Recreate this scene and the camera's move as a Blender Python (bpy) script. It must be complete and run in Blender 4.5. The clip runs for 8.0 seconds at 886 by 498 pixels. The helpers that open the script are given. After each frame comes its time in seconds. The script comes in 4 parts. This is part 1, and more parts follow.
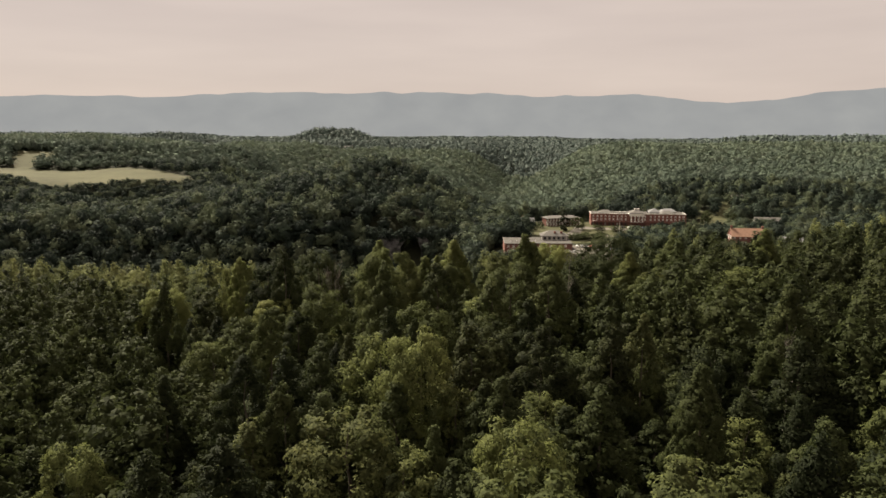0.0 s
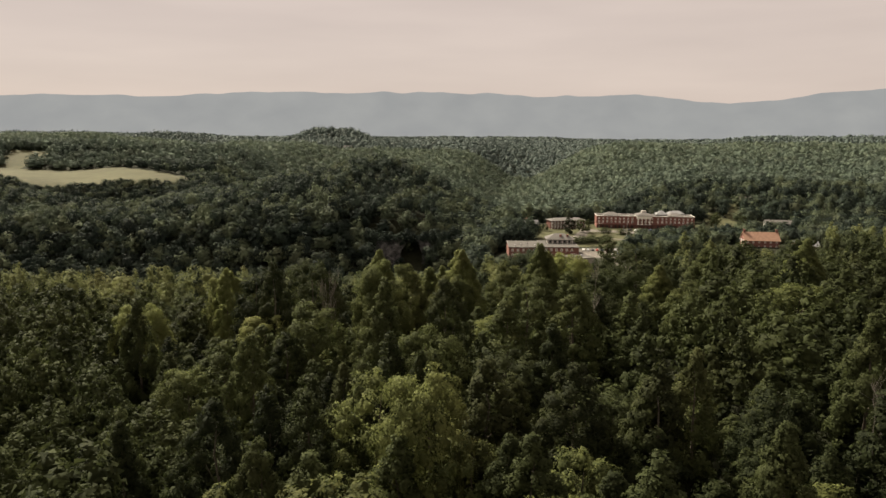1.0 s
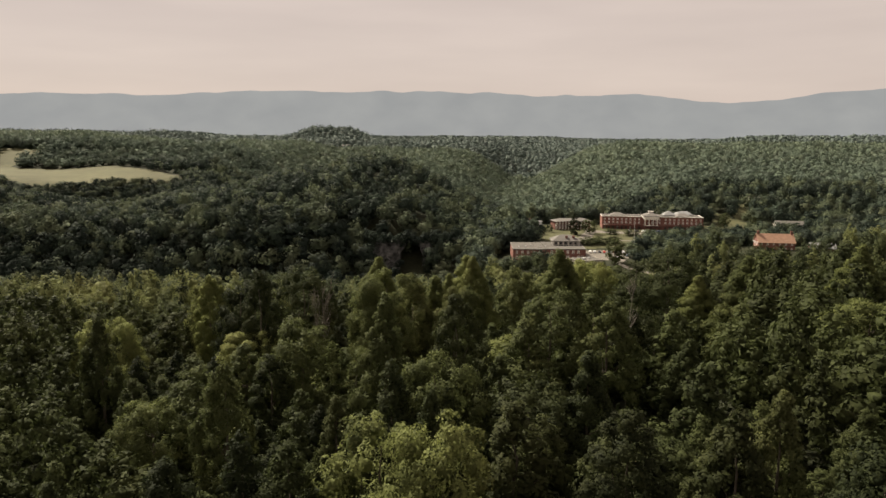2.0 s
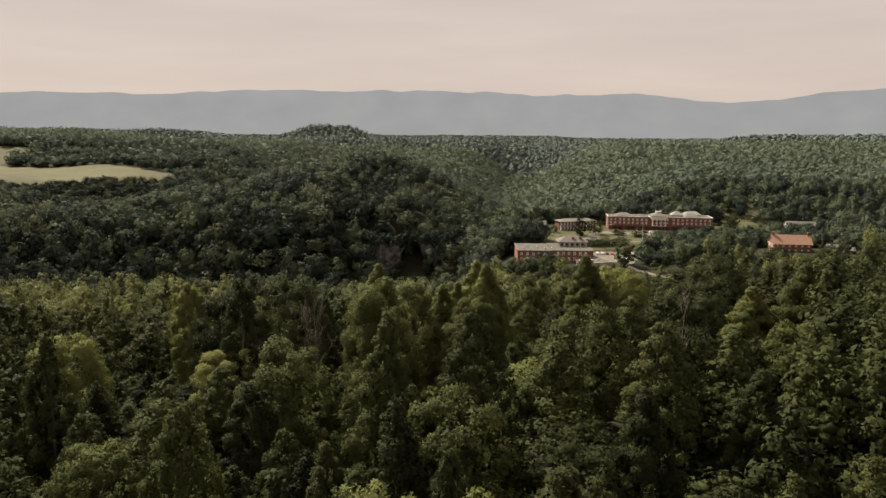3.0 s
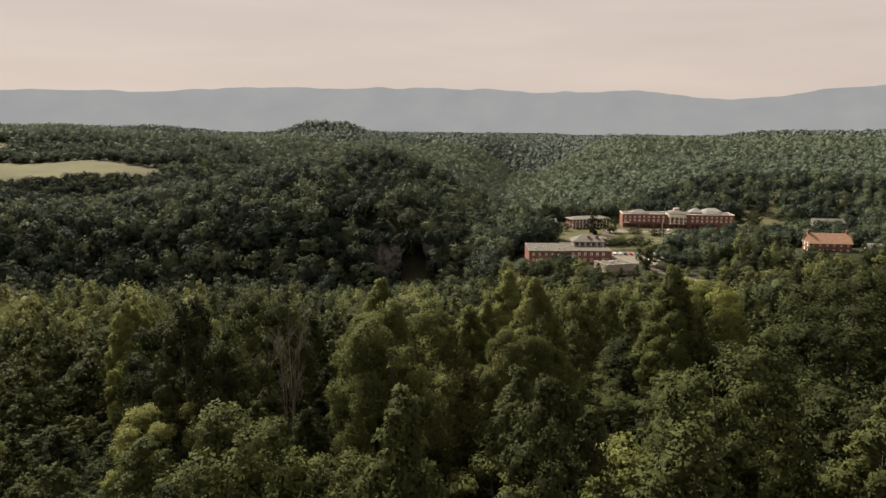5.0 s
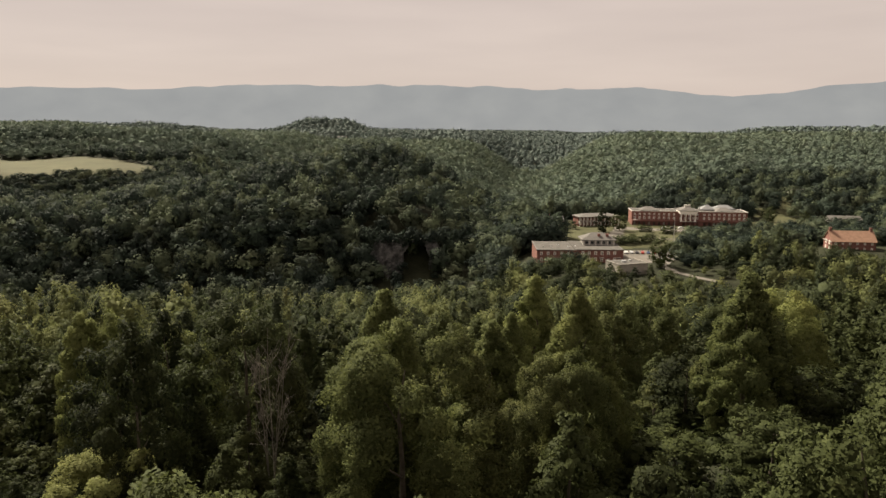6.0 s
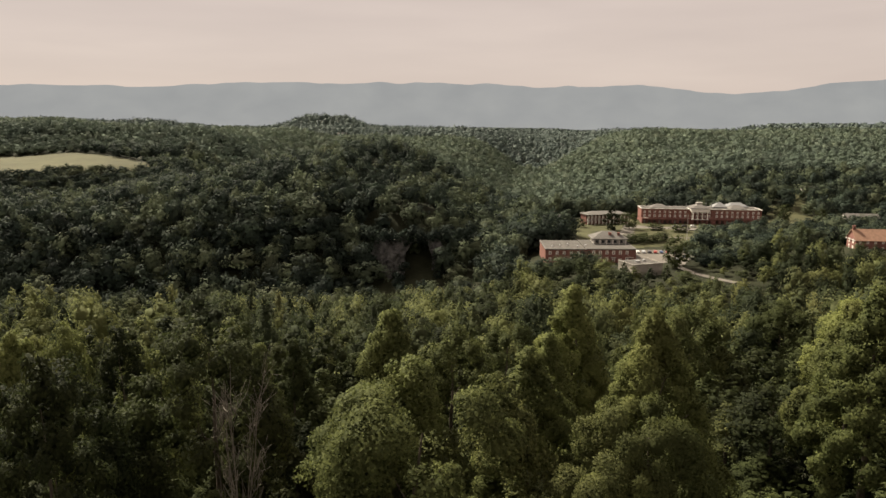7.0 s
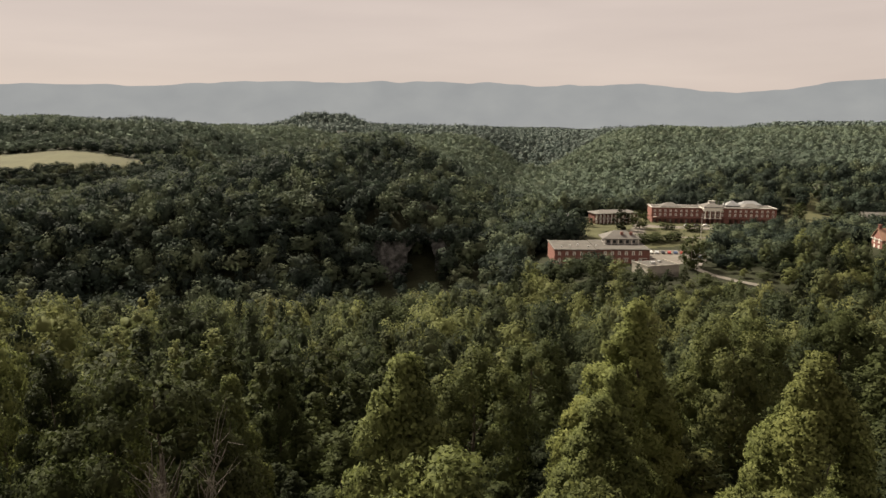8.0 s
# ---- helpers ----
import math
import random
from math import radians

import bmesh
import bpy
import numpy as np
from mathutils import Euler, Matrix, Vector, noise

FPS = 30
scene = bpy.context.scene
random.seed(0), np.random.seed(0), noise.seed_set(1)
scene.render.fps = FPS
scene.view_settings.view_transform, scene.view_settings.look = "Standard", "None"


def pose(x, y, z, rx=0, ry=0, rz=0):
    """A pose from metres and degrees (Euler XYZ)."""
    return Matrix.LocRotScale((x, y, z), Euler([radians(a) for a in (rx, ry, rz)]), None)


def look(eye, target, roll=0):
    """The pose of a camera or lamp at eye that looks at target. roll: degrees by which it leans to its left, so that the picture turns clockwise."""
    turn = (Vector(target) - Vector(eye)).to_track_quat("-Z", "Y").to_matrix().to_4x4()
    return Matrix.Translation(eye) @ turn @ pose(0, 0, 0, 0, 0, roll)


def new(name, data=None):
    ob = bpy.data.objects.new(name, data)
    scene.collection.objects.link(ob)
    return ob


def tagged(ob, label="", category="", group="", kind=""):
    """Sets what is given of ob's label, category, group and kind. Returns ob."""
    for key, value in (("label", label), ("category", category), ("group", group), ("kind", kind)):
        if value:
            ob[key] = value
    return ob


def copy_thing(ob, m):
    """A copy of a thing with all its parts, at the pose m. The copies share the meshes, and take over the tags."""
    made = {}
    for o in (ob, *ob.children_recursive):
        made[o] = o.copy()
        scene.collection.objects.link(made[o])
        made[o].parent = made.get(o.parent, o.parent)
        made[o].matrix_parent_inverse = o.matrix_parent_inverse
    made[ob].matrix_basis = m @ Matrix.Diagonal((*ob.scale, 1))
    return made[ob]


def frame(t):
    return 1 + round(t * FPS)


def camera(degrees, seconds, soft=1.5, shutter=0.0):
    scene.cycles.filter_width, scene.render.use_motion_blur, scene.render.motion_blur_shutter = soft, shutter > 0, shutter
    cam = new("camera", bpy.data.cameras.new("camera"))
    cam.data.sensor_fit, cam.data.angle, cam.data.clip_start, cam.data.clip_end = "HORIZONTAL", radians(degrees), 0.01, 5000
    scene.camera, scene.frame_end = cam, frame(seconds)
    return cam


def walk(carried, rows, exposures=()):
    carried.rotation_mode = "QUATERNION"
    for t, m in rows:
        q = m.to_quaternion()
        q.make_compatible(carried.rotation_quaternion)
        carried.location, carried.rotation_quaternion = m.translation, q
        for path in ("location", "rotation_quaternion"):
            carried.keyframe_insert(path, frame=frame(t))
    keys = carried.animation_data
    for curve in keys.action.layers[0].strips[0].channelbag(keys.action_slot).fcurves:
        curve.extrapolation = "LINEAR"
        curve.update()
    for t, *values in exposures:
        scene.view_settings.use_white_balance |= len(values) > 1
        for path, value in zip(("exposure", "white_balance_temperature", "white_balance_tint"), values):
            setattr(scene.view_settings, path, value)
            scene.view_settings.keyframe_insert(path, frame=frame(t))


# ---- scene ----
cam = camera(63.2, 8.0)
METRES, EYE, TILT, LEAN, TURN = 144.0, 82.0, -9.5, 0.0, 0.0
ROWS = [
    (0.0, 0.0, 0.0, 0.0, 0.0, 0.0, 0.0),
    (0.5, -0.0053, 0.0581, 0.0096, -0.01, -0.01, -0.08),
    (1.0, -0.0107, 0.1183, 0.0163, -0.03, 0.01, -0.12),
    (1.5, -0.0164, 0.1806, 0.0214, -0.07, -0.0, -0.14),
    (2.0, -0.0225, 0.2435, 0.0261, -0.12, -0.02, -0.19),
    (3.5, -0.0411, 0.4326, 0.0353, -0.25, -0.05, -0.21),
    (4.0, -0.0477, 0.4961, 0.0372, -0.29, -0.08, -0.17),
    (4.5, -0.054, 0.5597, 0.0391, -0.35, -0.11, -0.15),
    (6.0, -0.0715, 0.7453, 0.0443, -0.31, -0.34, -0.04),
    (6.5, -0.0776, 0.8079, 0.0458, -0.31, -0.42, -0.05),
    (7.0, -0.0839, 0.87, 0.0472, -0.29, -0.48, -0.06),
    (7.5, -0.0905, 0.932, 0.0486, -0.29, -0.51, -0.04),
    (8.0, -0.0969, 0.9933, 0.0497, -0.29, -0.52, -0.03),
]
walk(cam, [(t, pose(0, 0, EYE, TILT, LEAN, TURN) @ pose(METRES * x, METRES * y, METRES * z, 90 + pitch, roll, yaw)) for t, x, y, z, yaw, pitch, roll in ROWS])

# ---- world, sun, exposure ----
world = bpy.data.worlds.new("overcast_sky")
scene.world = world
world.use_nodes = True
SUN_ELEVATION, SUN_AZIMUTH = radians(44), radians(-39)   # azimuth from +y towards +x


def build_world():
    nt = world.node_tree
    nt.nodes.clear()
    out = nt.nodes.new("ShaderNodeOutputWorld")
    back = nt.nodes.new("ShaderNodeBackground")
    sky = nt.nodes.new("ShaderNodeTexSky")
    sky.sky_type = "NISHITA"
    sky.sun_disc = False
    sky.sun_elevation, sky.sun_rotation = SUN_ELEVATION, SUN_AZIMUTH
    dim = nt.nodes.new("ShaderNodeMix")
    dim.data_type, dim.blend_type = "RGBA", "MULTIPLY"
    dim.inputs[0].default_value = 1.0
    dim.inputs[7].default_value = (0.1, 0.1, 0.1, 1)
    nt.links.new(sky.outputs[0], dim.inputs[6])
    # pale warm cloud deck with faint streaks
    coord = nt.nodes.new("ShaderNodeTexCoord")
    mapping = nt.nodes.new("ShaderNodeMapping")
    mapping.inputs["Scale"].default_value = (2.0, 2.0, 14.0)
    mapping.inputs["Rotation"].default_value = (0.05, 0.08, 0.3)
    cloud = nt.nodes.new("ShaderNodeTexNoise")
    cloud.inputs["Scale"].default_value = 1.6
    cloud.inputs["Detail"].default_value = 5
    ramp = nt.nodes.new("ShaderNodeValToRGB")
    ramp.color_ramp.elements[0].position, ramp.color_ramp.elements[1].position = 0.32, 0.72
    ramp.color_ramp.elements[0].color = (0.655, 0.54, 0.475, 1)
    ramp.color_ramp.elements[1].color = (0.725, 0.60, 0.525, 1)
    nt.links.new(coord.outputs["Generated"], mapping.inputs[0])
    nt.links.new(mapping.outputs[0], cloud.inputs[0])
    nt.links.new(cloud.outputs[0], ramp.inputs[0])
    mix = nt.nodes.new("ShaderNodeMix")
    mix.data_type = "RGBA"
    mix.inputs[0].default_value = 0.93
    nt.links.new(dim.outputs[2], mix.inputs[6])
    nt.links.new(ramp.outputs[0], mix.inputs[7])
    nt.links.new(mix.outputs[2], back.inputs[0])
    back.inputs[1].default_value = 1.0
    nt.links.new(back.outputs[0], out.inputs[0])


build_world()
sun = new("sun", bpy.data.lights.new("sun", "SUN"))
sun.data.energy, sun.data.angle, sun.data.color = 11.0, radians(5), (1.0, 0.9, 0.72)
sun.matrix_world = look((math.sin(SUN_AZIMUTH) * math.cos(SUN_ELEVATION) * 300, math.cos(SUN_AZIMUTH) * math.cos(SUN_ELEVATION) * 300,
                         math.sin(SUN_ELEVATION) * 300), (0, 0, 0))


# ---- materials ----
def material(name, colour, rough=0.85, spec=0.2, noise_scale=1.0, vary=0.25, fine=0.0, bump=0.0, metal=0.0, per_object=0.0):
    """Principled surface with two scales of colour variation and a fine bump."""
    m = bpy.data.materials.new(name)
    m.use_nodes = True
    nt = m.node_tree
    p = nt.nodes["Principled BSDF"]
    p.inputs["Roughness"].default_value = rough
    p.inputs["Specular IOR Level"].default_value = spec
    p.inputs["Metallic"].default_value = metal
    coord = nt.nodes.new("ShaderNodeTexCoord")
    geo = nt.nodes.new("ShaderNodeNewGeometry")
    big = nt.nodes.new("ShaderNodeTexNoise")
    big.inputs["Scale"].default_value, big.inputs["Detail"].default_value = noise_scale, 6
    small = nt.nodes.new("ShaderNodeTexNoise")
    small.inputs["Scale"].default_value, small.inputs["Detail"].default_value = noise_scale * 9, 4
    nt.links.new(geo.outputs["Position"], big.inputs[0])
    nt.links.new(geo.outputs["Position"], small.inputs[0])
    add = nt.nodes.new("ShaderNodeMath")
    add.operation = "MULTIPLY_ADD"
    nt.links.new(small.outputs[0], add.inputs[0])
    add.inputs[1].default_value = 0.5
    nt.links.new(big.outputs[0], add.inputs[2])
    last = add
    if per_object:
        info = nt.nodes.new("ShaderNodeObjectInfo")
        add2 = nt.nodes.new("ShaderNodeMath")
        add2.operation = "MULTIPLY_ADD"
        nt.links.new(info.outputs["Random"], add2.inputs[0])
        add2.inputs[1].default_value = per_object
        nt.links.new(last.outputs[0], add2.inputs[2])
        last = add2
    ramp = nt.nodes.new("ShaderNodeValToRGB")
    ramp.color_ramp.elements[0].position, ramp.color_ramp.elements[1].position = 0.45, 1.05
    lo = [max(0, c * (1 - vary)) for c in colour]
    hi = [min(1, c * (1 + vary)) for c in colour]
    ramp.color_ramp.elements[0].color, ramp.color_ramp.elements[1].color = (*lo, 1), (*hi, 1)
    nt.links.new(last.outputs[0], ramp.inputs[0])
    nt.links.new(ramp.outputs[0], p.inputs["Base Color"])
    if bump:
        b = nt.nodes.new("ShaderNodeBump")
        b.inputs["Strength"].default_value, b.inputs["Distance"].default_value = bump, 0.1
        nt.links.new(small.outputs[0], b.inputs["Height"])
        nt.links.new(b.outputs[0], p.inputs["Normal"])
    return m


def leaf_material(name, dark, mid, light, translucent=0.3, spread=0.35, bump_scale=0.0, relief=(2.2, 0.35), gloss=(0.75, 0.1)):
    """Foliage: each tree has its tint, each leaf spray a little of its own, and light passes through."""
    m = bpy.data.materials.new(name)
    m.use_nodes = True
    nt = m.node_tree
    p = nt.nodes["Principled BSDF"]
    p.inputs["Roughness"].default_value = gloss[0]
    p.inputs["Specular IOR Level"].default_value = gloss[1]
    tint = nt.nodes.new("ShaderNodeAttribute")
    tint.attribute_name = "tint"
    info = nt.nodes.new("ShaderNodeObjectInfo")
    geo = nt.nodes.new("ShaderNodeNewGeometry")
    a = nt.nodes.new("ShaderNodeMath")
    a.operation = "MULTIPLY_ADD"
    nt.links.new(geo.outputs["Random Per Island"], a.inputs[0])
    a.inputs[1].default_value = spread
    nt.links.new(tint.outputs["Fac"], a.inputs[2])
    b = nt.nodes.new("ShaderNodeMath")
    b.operation = "MULTIPLY_ADD"
    nt.links.new(info.outputs["Random"], b.inputs[0])
    b.inputs[1].default_value = 0.3
    nt.links.new(a.outputs[0], b.inputs[2])
    noi = nt.nodes.new("ShaderNodeTexNoise")
    noi.inputs["Scale"].default_value = 0.35 if not bump_scale else bump_scale
    noi.inputs["Detail"].default_value = 5
    nt.links.new(geo.outputs["Position"], noi.inputs[0])
    c = nt.nodes.new("ShaderNodeMath")
    c.operation = "MULTIPLY_ADD"
    nt.links.new(noi.outputs[0], c.inputs[0])
    c.inputs[1].default_value = 0.5
    nt.links.new(b.outputs[0], c.inputs[2])
    ramp = nt.nodes.new("ShaderNodeValToRGB")
    ramp.color_ramp.elements[0].position, ramp.color_ramp.elements[1].position = 0.25, 1.35 / 1.5
    ramp.color_ramp.elements.new(0.58)
    for e, colour in zip(ramp.color_ramp.elements, (dark, mid, light)):
        e.color = (*colour, 1)
    d = nt.nodes.new("ShaderNodeMath")
    d.operation = "MULTIPLY"
    d.inputs[1].default_value = 0.62
    nt.links.new(c.outputs[0], d.inputs[0])
    nt.links.new(d.outputs[0], ramp.inputs[0])
    # patches of browner and of cooler foliage
    wide = nt.nodes.new("ShaderNodeTexNoise")
    wide.inputs["Scale"].default_value, wide.inputs["Detail"].default_value = 0.045, 4
    nt.links.new(geo.outputs["Position"], wide.inputs[0])
    amount = nt.nodes.new("ShaderNodeMapRange")
    amount.inputs["From Min"].default_value, amount.inputs["From Max"].default_value = 0.5, 0.72
    amount.inputs["To Min"].default_value, amount.inputs["To Max"].default_value = 0.0, 0.55
    nt.links.new(wide.outputs[0], amount.inputs["Value"])
    brown = nt.nodes.new("ShaderNodeMix")
    brown.data_type, brown.blend_type = "RGBA", "MULTIPLY"
    brown.inputs[7].default_value = (1.1, 0.93, 0.95, 1)
    nt.links.new(amount.outputs[0], brown.inputs[0])
    nt.links.new(ramp.outputs[0], brown.inputs[6])
    ramp = brown
    colour_out = brown.outputs[2]
    nt.links.new(colour_out, p.inputs["Base Color"])
    fine = nt.nodes.new("ShaderNodeTexNoise")
    fine.inputs["Scale"].default_value, fine.inputs["Detail"].default_value = (relief[0] if not bump_scale else bump_scale), 5
    nt.links.new(geo.outputs["Position"], fine.inputs[0])
    bu = nt.nodes.new("ShaderNodeBump")
    bu.inputs["Strength"].default_value, bu.inputs["Distance"].default_value = 0.3, (relief[1] if not bump_scale else 1.0)
    nt.links.new(fine.outputs[0], bu.inputs["Height"])
    nt.links.new(bu.outputs[0], p.inputs["Normal"])
    if translucent:
        tr = nt.nodes.new("ShaderNodeBsdfTranslucent")
        mix = nt.nodes.new("ShaderNodeMixShader")
        mix.inputs[0].default_value = translucent
        nt.links.new(colour_out, tr.inputs[0])
        out = nt.nodes["Material Output"]
        nt.links.new(p.outputs[0], mix.inputs[1])
        nt.links.new(tr.outputs[0], mix.inputs[2])
        nt.links.new(mix.outputs[0], out.inputs[0])
    return m


LEAF = leaf_material("broad_leaves", (0.016, 0.021, 0.009), (0.06, 0.071, 0.026), (0.2, 0.218, 0.07), 0.34, 0.22, gloss=(0.7, 0.06))
LEAF_VALLEY = leaf_material("valley_leaves", (0.028, 0.036, 0.019), (0.069, 0.082, 0.039), (0.14, 0.152, 0.06), 0.38, 0.25, relief=(1.3, 0.6), gloss=(0.75, 0.06))
# Bluer and darker than nearer leaves: hillside haze and shade put into colour.
LEAF_HILL = leaf_material("shade_tinted_hill_leaves", (0.016, 0.0235, 0.019), (0.042, 0.057, 0.041), (0.096, 0.115, 0.068), 0.25, 0.2, relief=(0.6, 1.2), gloss=(0.75, 0.06))
# Paler, bluer greens on the two farther belts put distance haze into the leaf colour.
LEAF_BACK_HAZE = leaf_material("hazed_back_hill_leaves", (0.07, 0.092, 0.074), (0.11, 0.138, 0.1), (0.155, 0.181, 0.12), 0.15, 0.15, relief=(0.4, 1.5), gloss=(0.8, 0.04))
LEAF_FAR_HAZE = leaf_material("hazed_far_wood_leaves", (0.07, 0.092, 0.082), (0.09, 0.115, 0.1), (0.112, 0.14, 0.116), 0.0, 0.1, 0.09)
BARK = material("grey_brown_bark", (0.09, 0.075, 0.058), 0.95, 0.1, 1.5, 0.4, bump=0.6)
BARE_BARK = material("bleached_dead_bark", (0.14, 0.125, 0.105), 0.9, 0.1, 1.5, 0.3, bump=0.4)
FLOOR = material("forest_floor", (0.022, 0.024, 0.013), 0.95, 0.1, 0.08, 0.5, bump=0.5)
MEADOW = material("mown_meadow", (0.068, 0.066, 0.033), 0.9, 0.1, 0.02, 0.3, bump=0.3)
LAWN = material("dry_lawn", (0.066, 0.066, 0.033), 0.9, 0.1, 0.06, 0.3, bump=0.3)


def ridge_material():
    m = bpy.data.materials.new("haze_painted_mountain")
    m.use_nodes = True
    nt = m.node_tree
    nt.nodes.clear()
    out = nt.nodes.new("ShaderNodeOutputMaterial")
    # Emission stands in for air haze over the ridge; it takes no light.
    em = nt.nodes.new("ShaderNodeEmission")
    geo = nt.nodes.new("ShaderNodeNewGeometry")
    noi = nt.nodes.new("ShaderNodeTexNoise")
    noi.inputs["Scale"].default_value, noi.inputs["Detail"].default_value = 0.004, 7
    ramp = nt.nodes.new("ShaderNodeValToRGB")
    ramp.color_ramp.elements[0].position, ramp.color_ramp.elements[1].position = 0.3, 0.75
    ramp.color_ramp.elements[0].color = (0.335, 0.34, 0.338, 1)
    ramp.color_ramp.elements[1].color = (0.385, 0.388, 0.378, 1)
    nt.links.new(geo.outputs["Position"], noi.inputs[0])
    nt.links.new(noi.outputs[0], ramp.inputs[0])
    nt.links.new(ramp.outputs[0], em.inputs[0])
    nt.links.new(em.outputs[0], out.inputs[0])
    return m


RIDGE = ridge_material()


# ---- land ----
def smooth(a, b, v):
    u = np.clip((np.asarray(v, float) - a) / (b - a), 0, 1)
    return u * u * (3 - 2 * u)


def bell(x, y, cx, cy, left, right, front, back):
    dx, dy = x - cx, y - cy
    return np.exp(-0.5 * (dx / np.where(dx < 0, left, right)) ** 2 - 0.5 * (dy / np.where(dy < 0, front, back)) ** 2)


def land(x, y):
    """Height of the ground."""
    x, y = np.asarray(x, float), np.asarray(y, float)
    way = (x + 14) / np.maximum(y - 143, 60)
    side = np.exp(-((way - 0.125) / np.where(way < 0.125, 0.045, 0.075)) ** 2)                 # side valley
    z = -20 + 52 * smooth(0, 1, (y - 820 - 260 * side) / (580 + 120 * side)) - 10 * smooth(1900, 3200, y)
    near = 33 - 54 * np.clip((y - 175) / 240, 0, 1) + 0.12 * np.clip(x, -70, 70) * (1 - smooth(200, 300, y)) - 3 * smooth(90, 20, y)
    z = np.where(y < 420, np.maximum(near, -21), z)
    z = z + 58 * bell(x, y, -60, 715, 115, 60, 92, 210) * (1 - smooth(1000, 1300, y))      # wooded hill over the gorge
    z = z + 25 * bell(x, y, -28, 560, 30, 26, 20, 40)                                         # bluff above the cave
    z = z + 24 * smooth(480, 545, y) * (1 - smooth(575, 700, y)) * smooth(-50, -88, x)          # steep wooded side of the gorge
    rim = 652 + 0.45 * np.clip(x + 350, 0, 130) + 0.6 * np.clip(-390 - x, 0, 300)
    plateau = smooth(-175, -250, x) * smooth(-110, 18, y - rim)
    top = 34 + 0.037 * np.clip(y - 700, -120, 172) + 0.215 * np.clip(y - 800, 0, 72) * (0.5 + 0.5 * smooth(-290, -400, x)) - 0.1 * np.clip(y - 880, 0, 140) + 0.03 * np.clip(y - 1080, 0, 400)
    z = z + plateau * (top - z) * (1 - smooth(1150, 1500, y))                                 # hay meadows above the gorge
    campus = smooth(5, 70, x) * smooth(370, 440, y) * (1 - smooth(640, 760, y))
    z = z + campus * (-1.5 - z)
    rise = np.interp(y, (640, 720, 1165, 1575, 2300, 3200), (-1, 11, 40, 50, 36, 24))
    z = z + smooth(70, 240, x - 0.12 * (y - 700)) * smooth(600, 680, y) * (rise - z)          # wooded slope behind the campus
    z = z - 12 * np.exp(-((way - 0.15) / 0.06) ** 2) * smooth(1100, 1400, y) * (1 - smooth(2000, 2600, y))
    z = z - 15 * smooth(1190, 1450, y) * (1 - smooth(0.38, 0.5, way)) * smooth(0.12, 0.22, way)
    z = z + 5 * smooth(1000, 1130, y) * smooth(-430, -600, x) * (1 - smooth(1500, 1900, y))       # wooded hill over the upper pasture
    z = z + 20 * bell(x, y, -850, 1550, 350, 800, 300, 300)
    z = z + 24 * (1 - (1 - bell(x, y, -255, 1690, 42, 40, 80, 110)) ** 3)
    z = z + 8 * bell(x, y, -600, 1700, 50, 45, 80, 100) - 9 * bell(x, y, -470, 1500, 60, 110, 300, 300)
    z = z + 22 * bell(x, y, -880, 2470, 180, 120, 200, 300)
    z = z - 14 * bell(x, y, 150, 950, 80, 80, 150, 250)
    z = z + 2.0 * np.sin(x * 0.021 + 1.3) * np.sin(y * 0.017) + 1.2 * np.sin(x * 0.05 + y * 0.04)
    z = z - 19 * bell(x, y, -150, 478, 130, 75, 46, 30)                                        # the gorge
    flat = smooth(25, 55, x) * smooth(420, 455, y) * (1 - smooth(640, 690, y)) * (1 - smooth(260, 300, x))
    z = z + flat * (-2.8 + 2.0 * smooth(515, 565, y) - z)
    z = z + 11 * bell(x, y, 200, 470, 38, 90, 30, 30)                                         # knoll of the orange-roofed hall
    return z


def arrays_to_mesh(name, verts, loops, sizes, mats, mat_index=None, tint=None, smooth_faces=True, normals=None):
    me = bpy.data.meshes.new(name)
    me.vertices.add(len(verts))
    me.vertices.foreach_set("co", np.ascontiguousarray(verts, np.float32).ravel())
    me.loops.add(len(loops))
    me.loops.foreach_set("vertex_index", np.ascontiguousarray(loops, np.int32))
    me.polygons.add(len(sizes))
    starts = np.concatenate(([0], np.cumsum(sizes)[:-1])).astype(np.int32)
    me.polygons.foreach_set("loop_start", starts)
    if mat_index is not None:
        me.polygons.foreach_set("material_index", np.ascontiguousarray(mat_index, np.int32))
    me.polygons.foreach_set("use_smooth", np.full(len(sizes), smooth_faces, bool))
    for m in mats:
        me.materials.append(m)
    if tint is not None:
        at = me.attributes.new("tint", "FLOAT", "POINT")
        at.data.foreach_set("value", np.ascontiguousarray(tint, np.float32))
    me.update(calc_edges=True)
    if normals is not None:
        me.attributes.new("custom_normal", "FLOAT_VECTOR", "POINT").data.foreach_set("vector", np.ascontiguousarray(normals, np.float32).ravel())
    return me


def sheet(name, xs, ys, mat, lift=0.0, keep=None):
    """A grid draped on the land."""
    gx, gy = np.meshgrid(xs, ys)
    v = np.stack([gx, gy, land(gx, gy) + lift], -1).reshape(-1, 3)
    n = len(xs)
    i, j = np.meshgrid(np.arange(n - 1), np.arange(len(ys) - 1))
    a = (j * n + i).ravel()
    quads = np.stack([a, a + 1, a + n + 1, a + n], -1)
    if keep is not None:
        mid = v[quads].mean(1)
        quads = quads[keep(mid[:, 0], mid[:, 1])]
        used, inv = np.unique(quads, return_inverse=True)
        v, quads = v[used], inv.reshape(-1, 4)
    return new(name, arrays_to_mesh(name, v, quads.ravel(), np.full(len(quads), 4), [mat], smooth_faces=True))


xs = np.unique(np.concatenate([np.linspace(-5200, -900, 40), np.linspace(-900, 1100, 150), np.linspace(1100, 5200, 40)]))
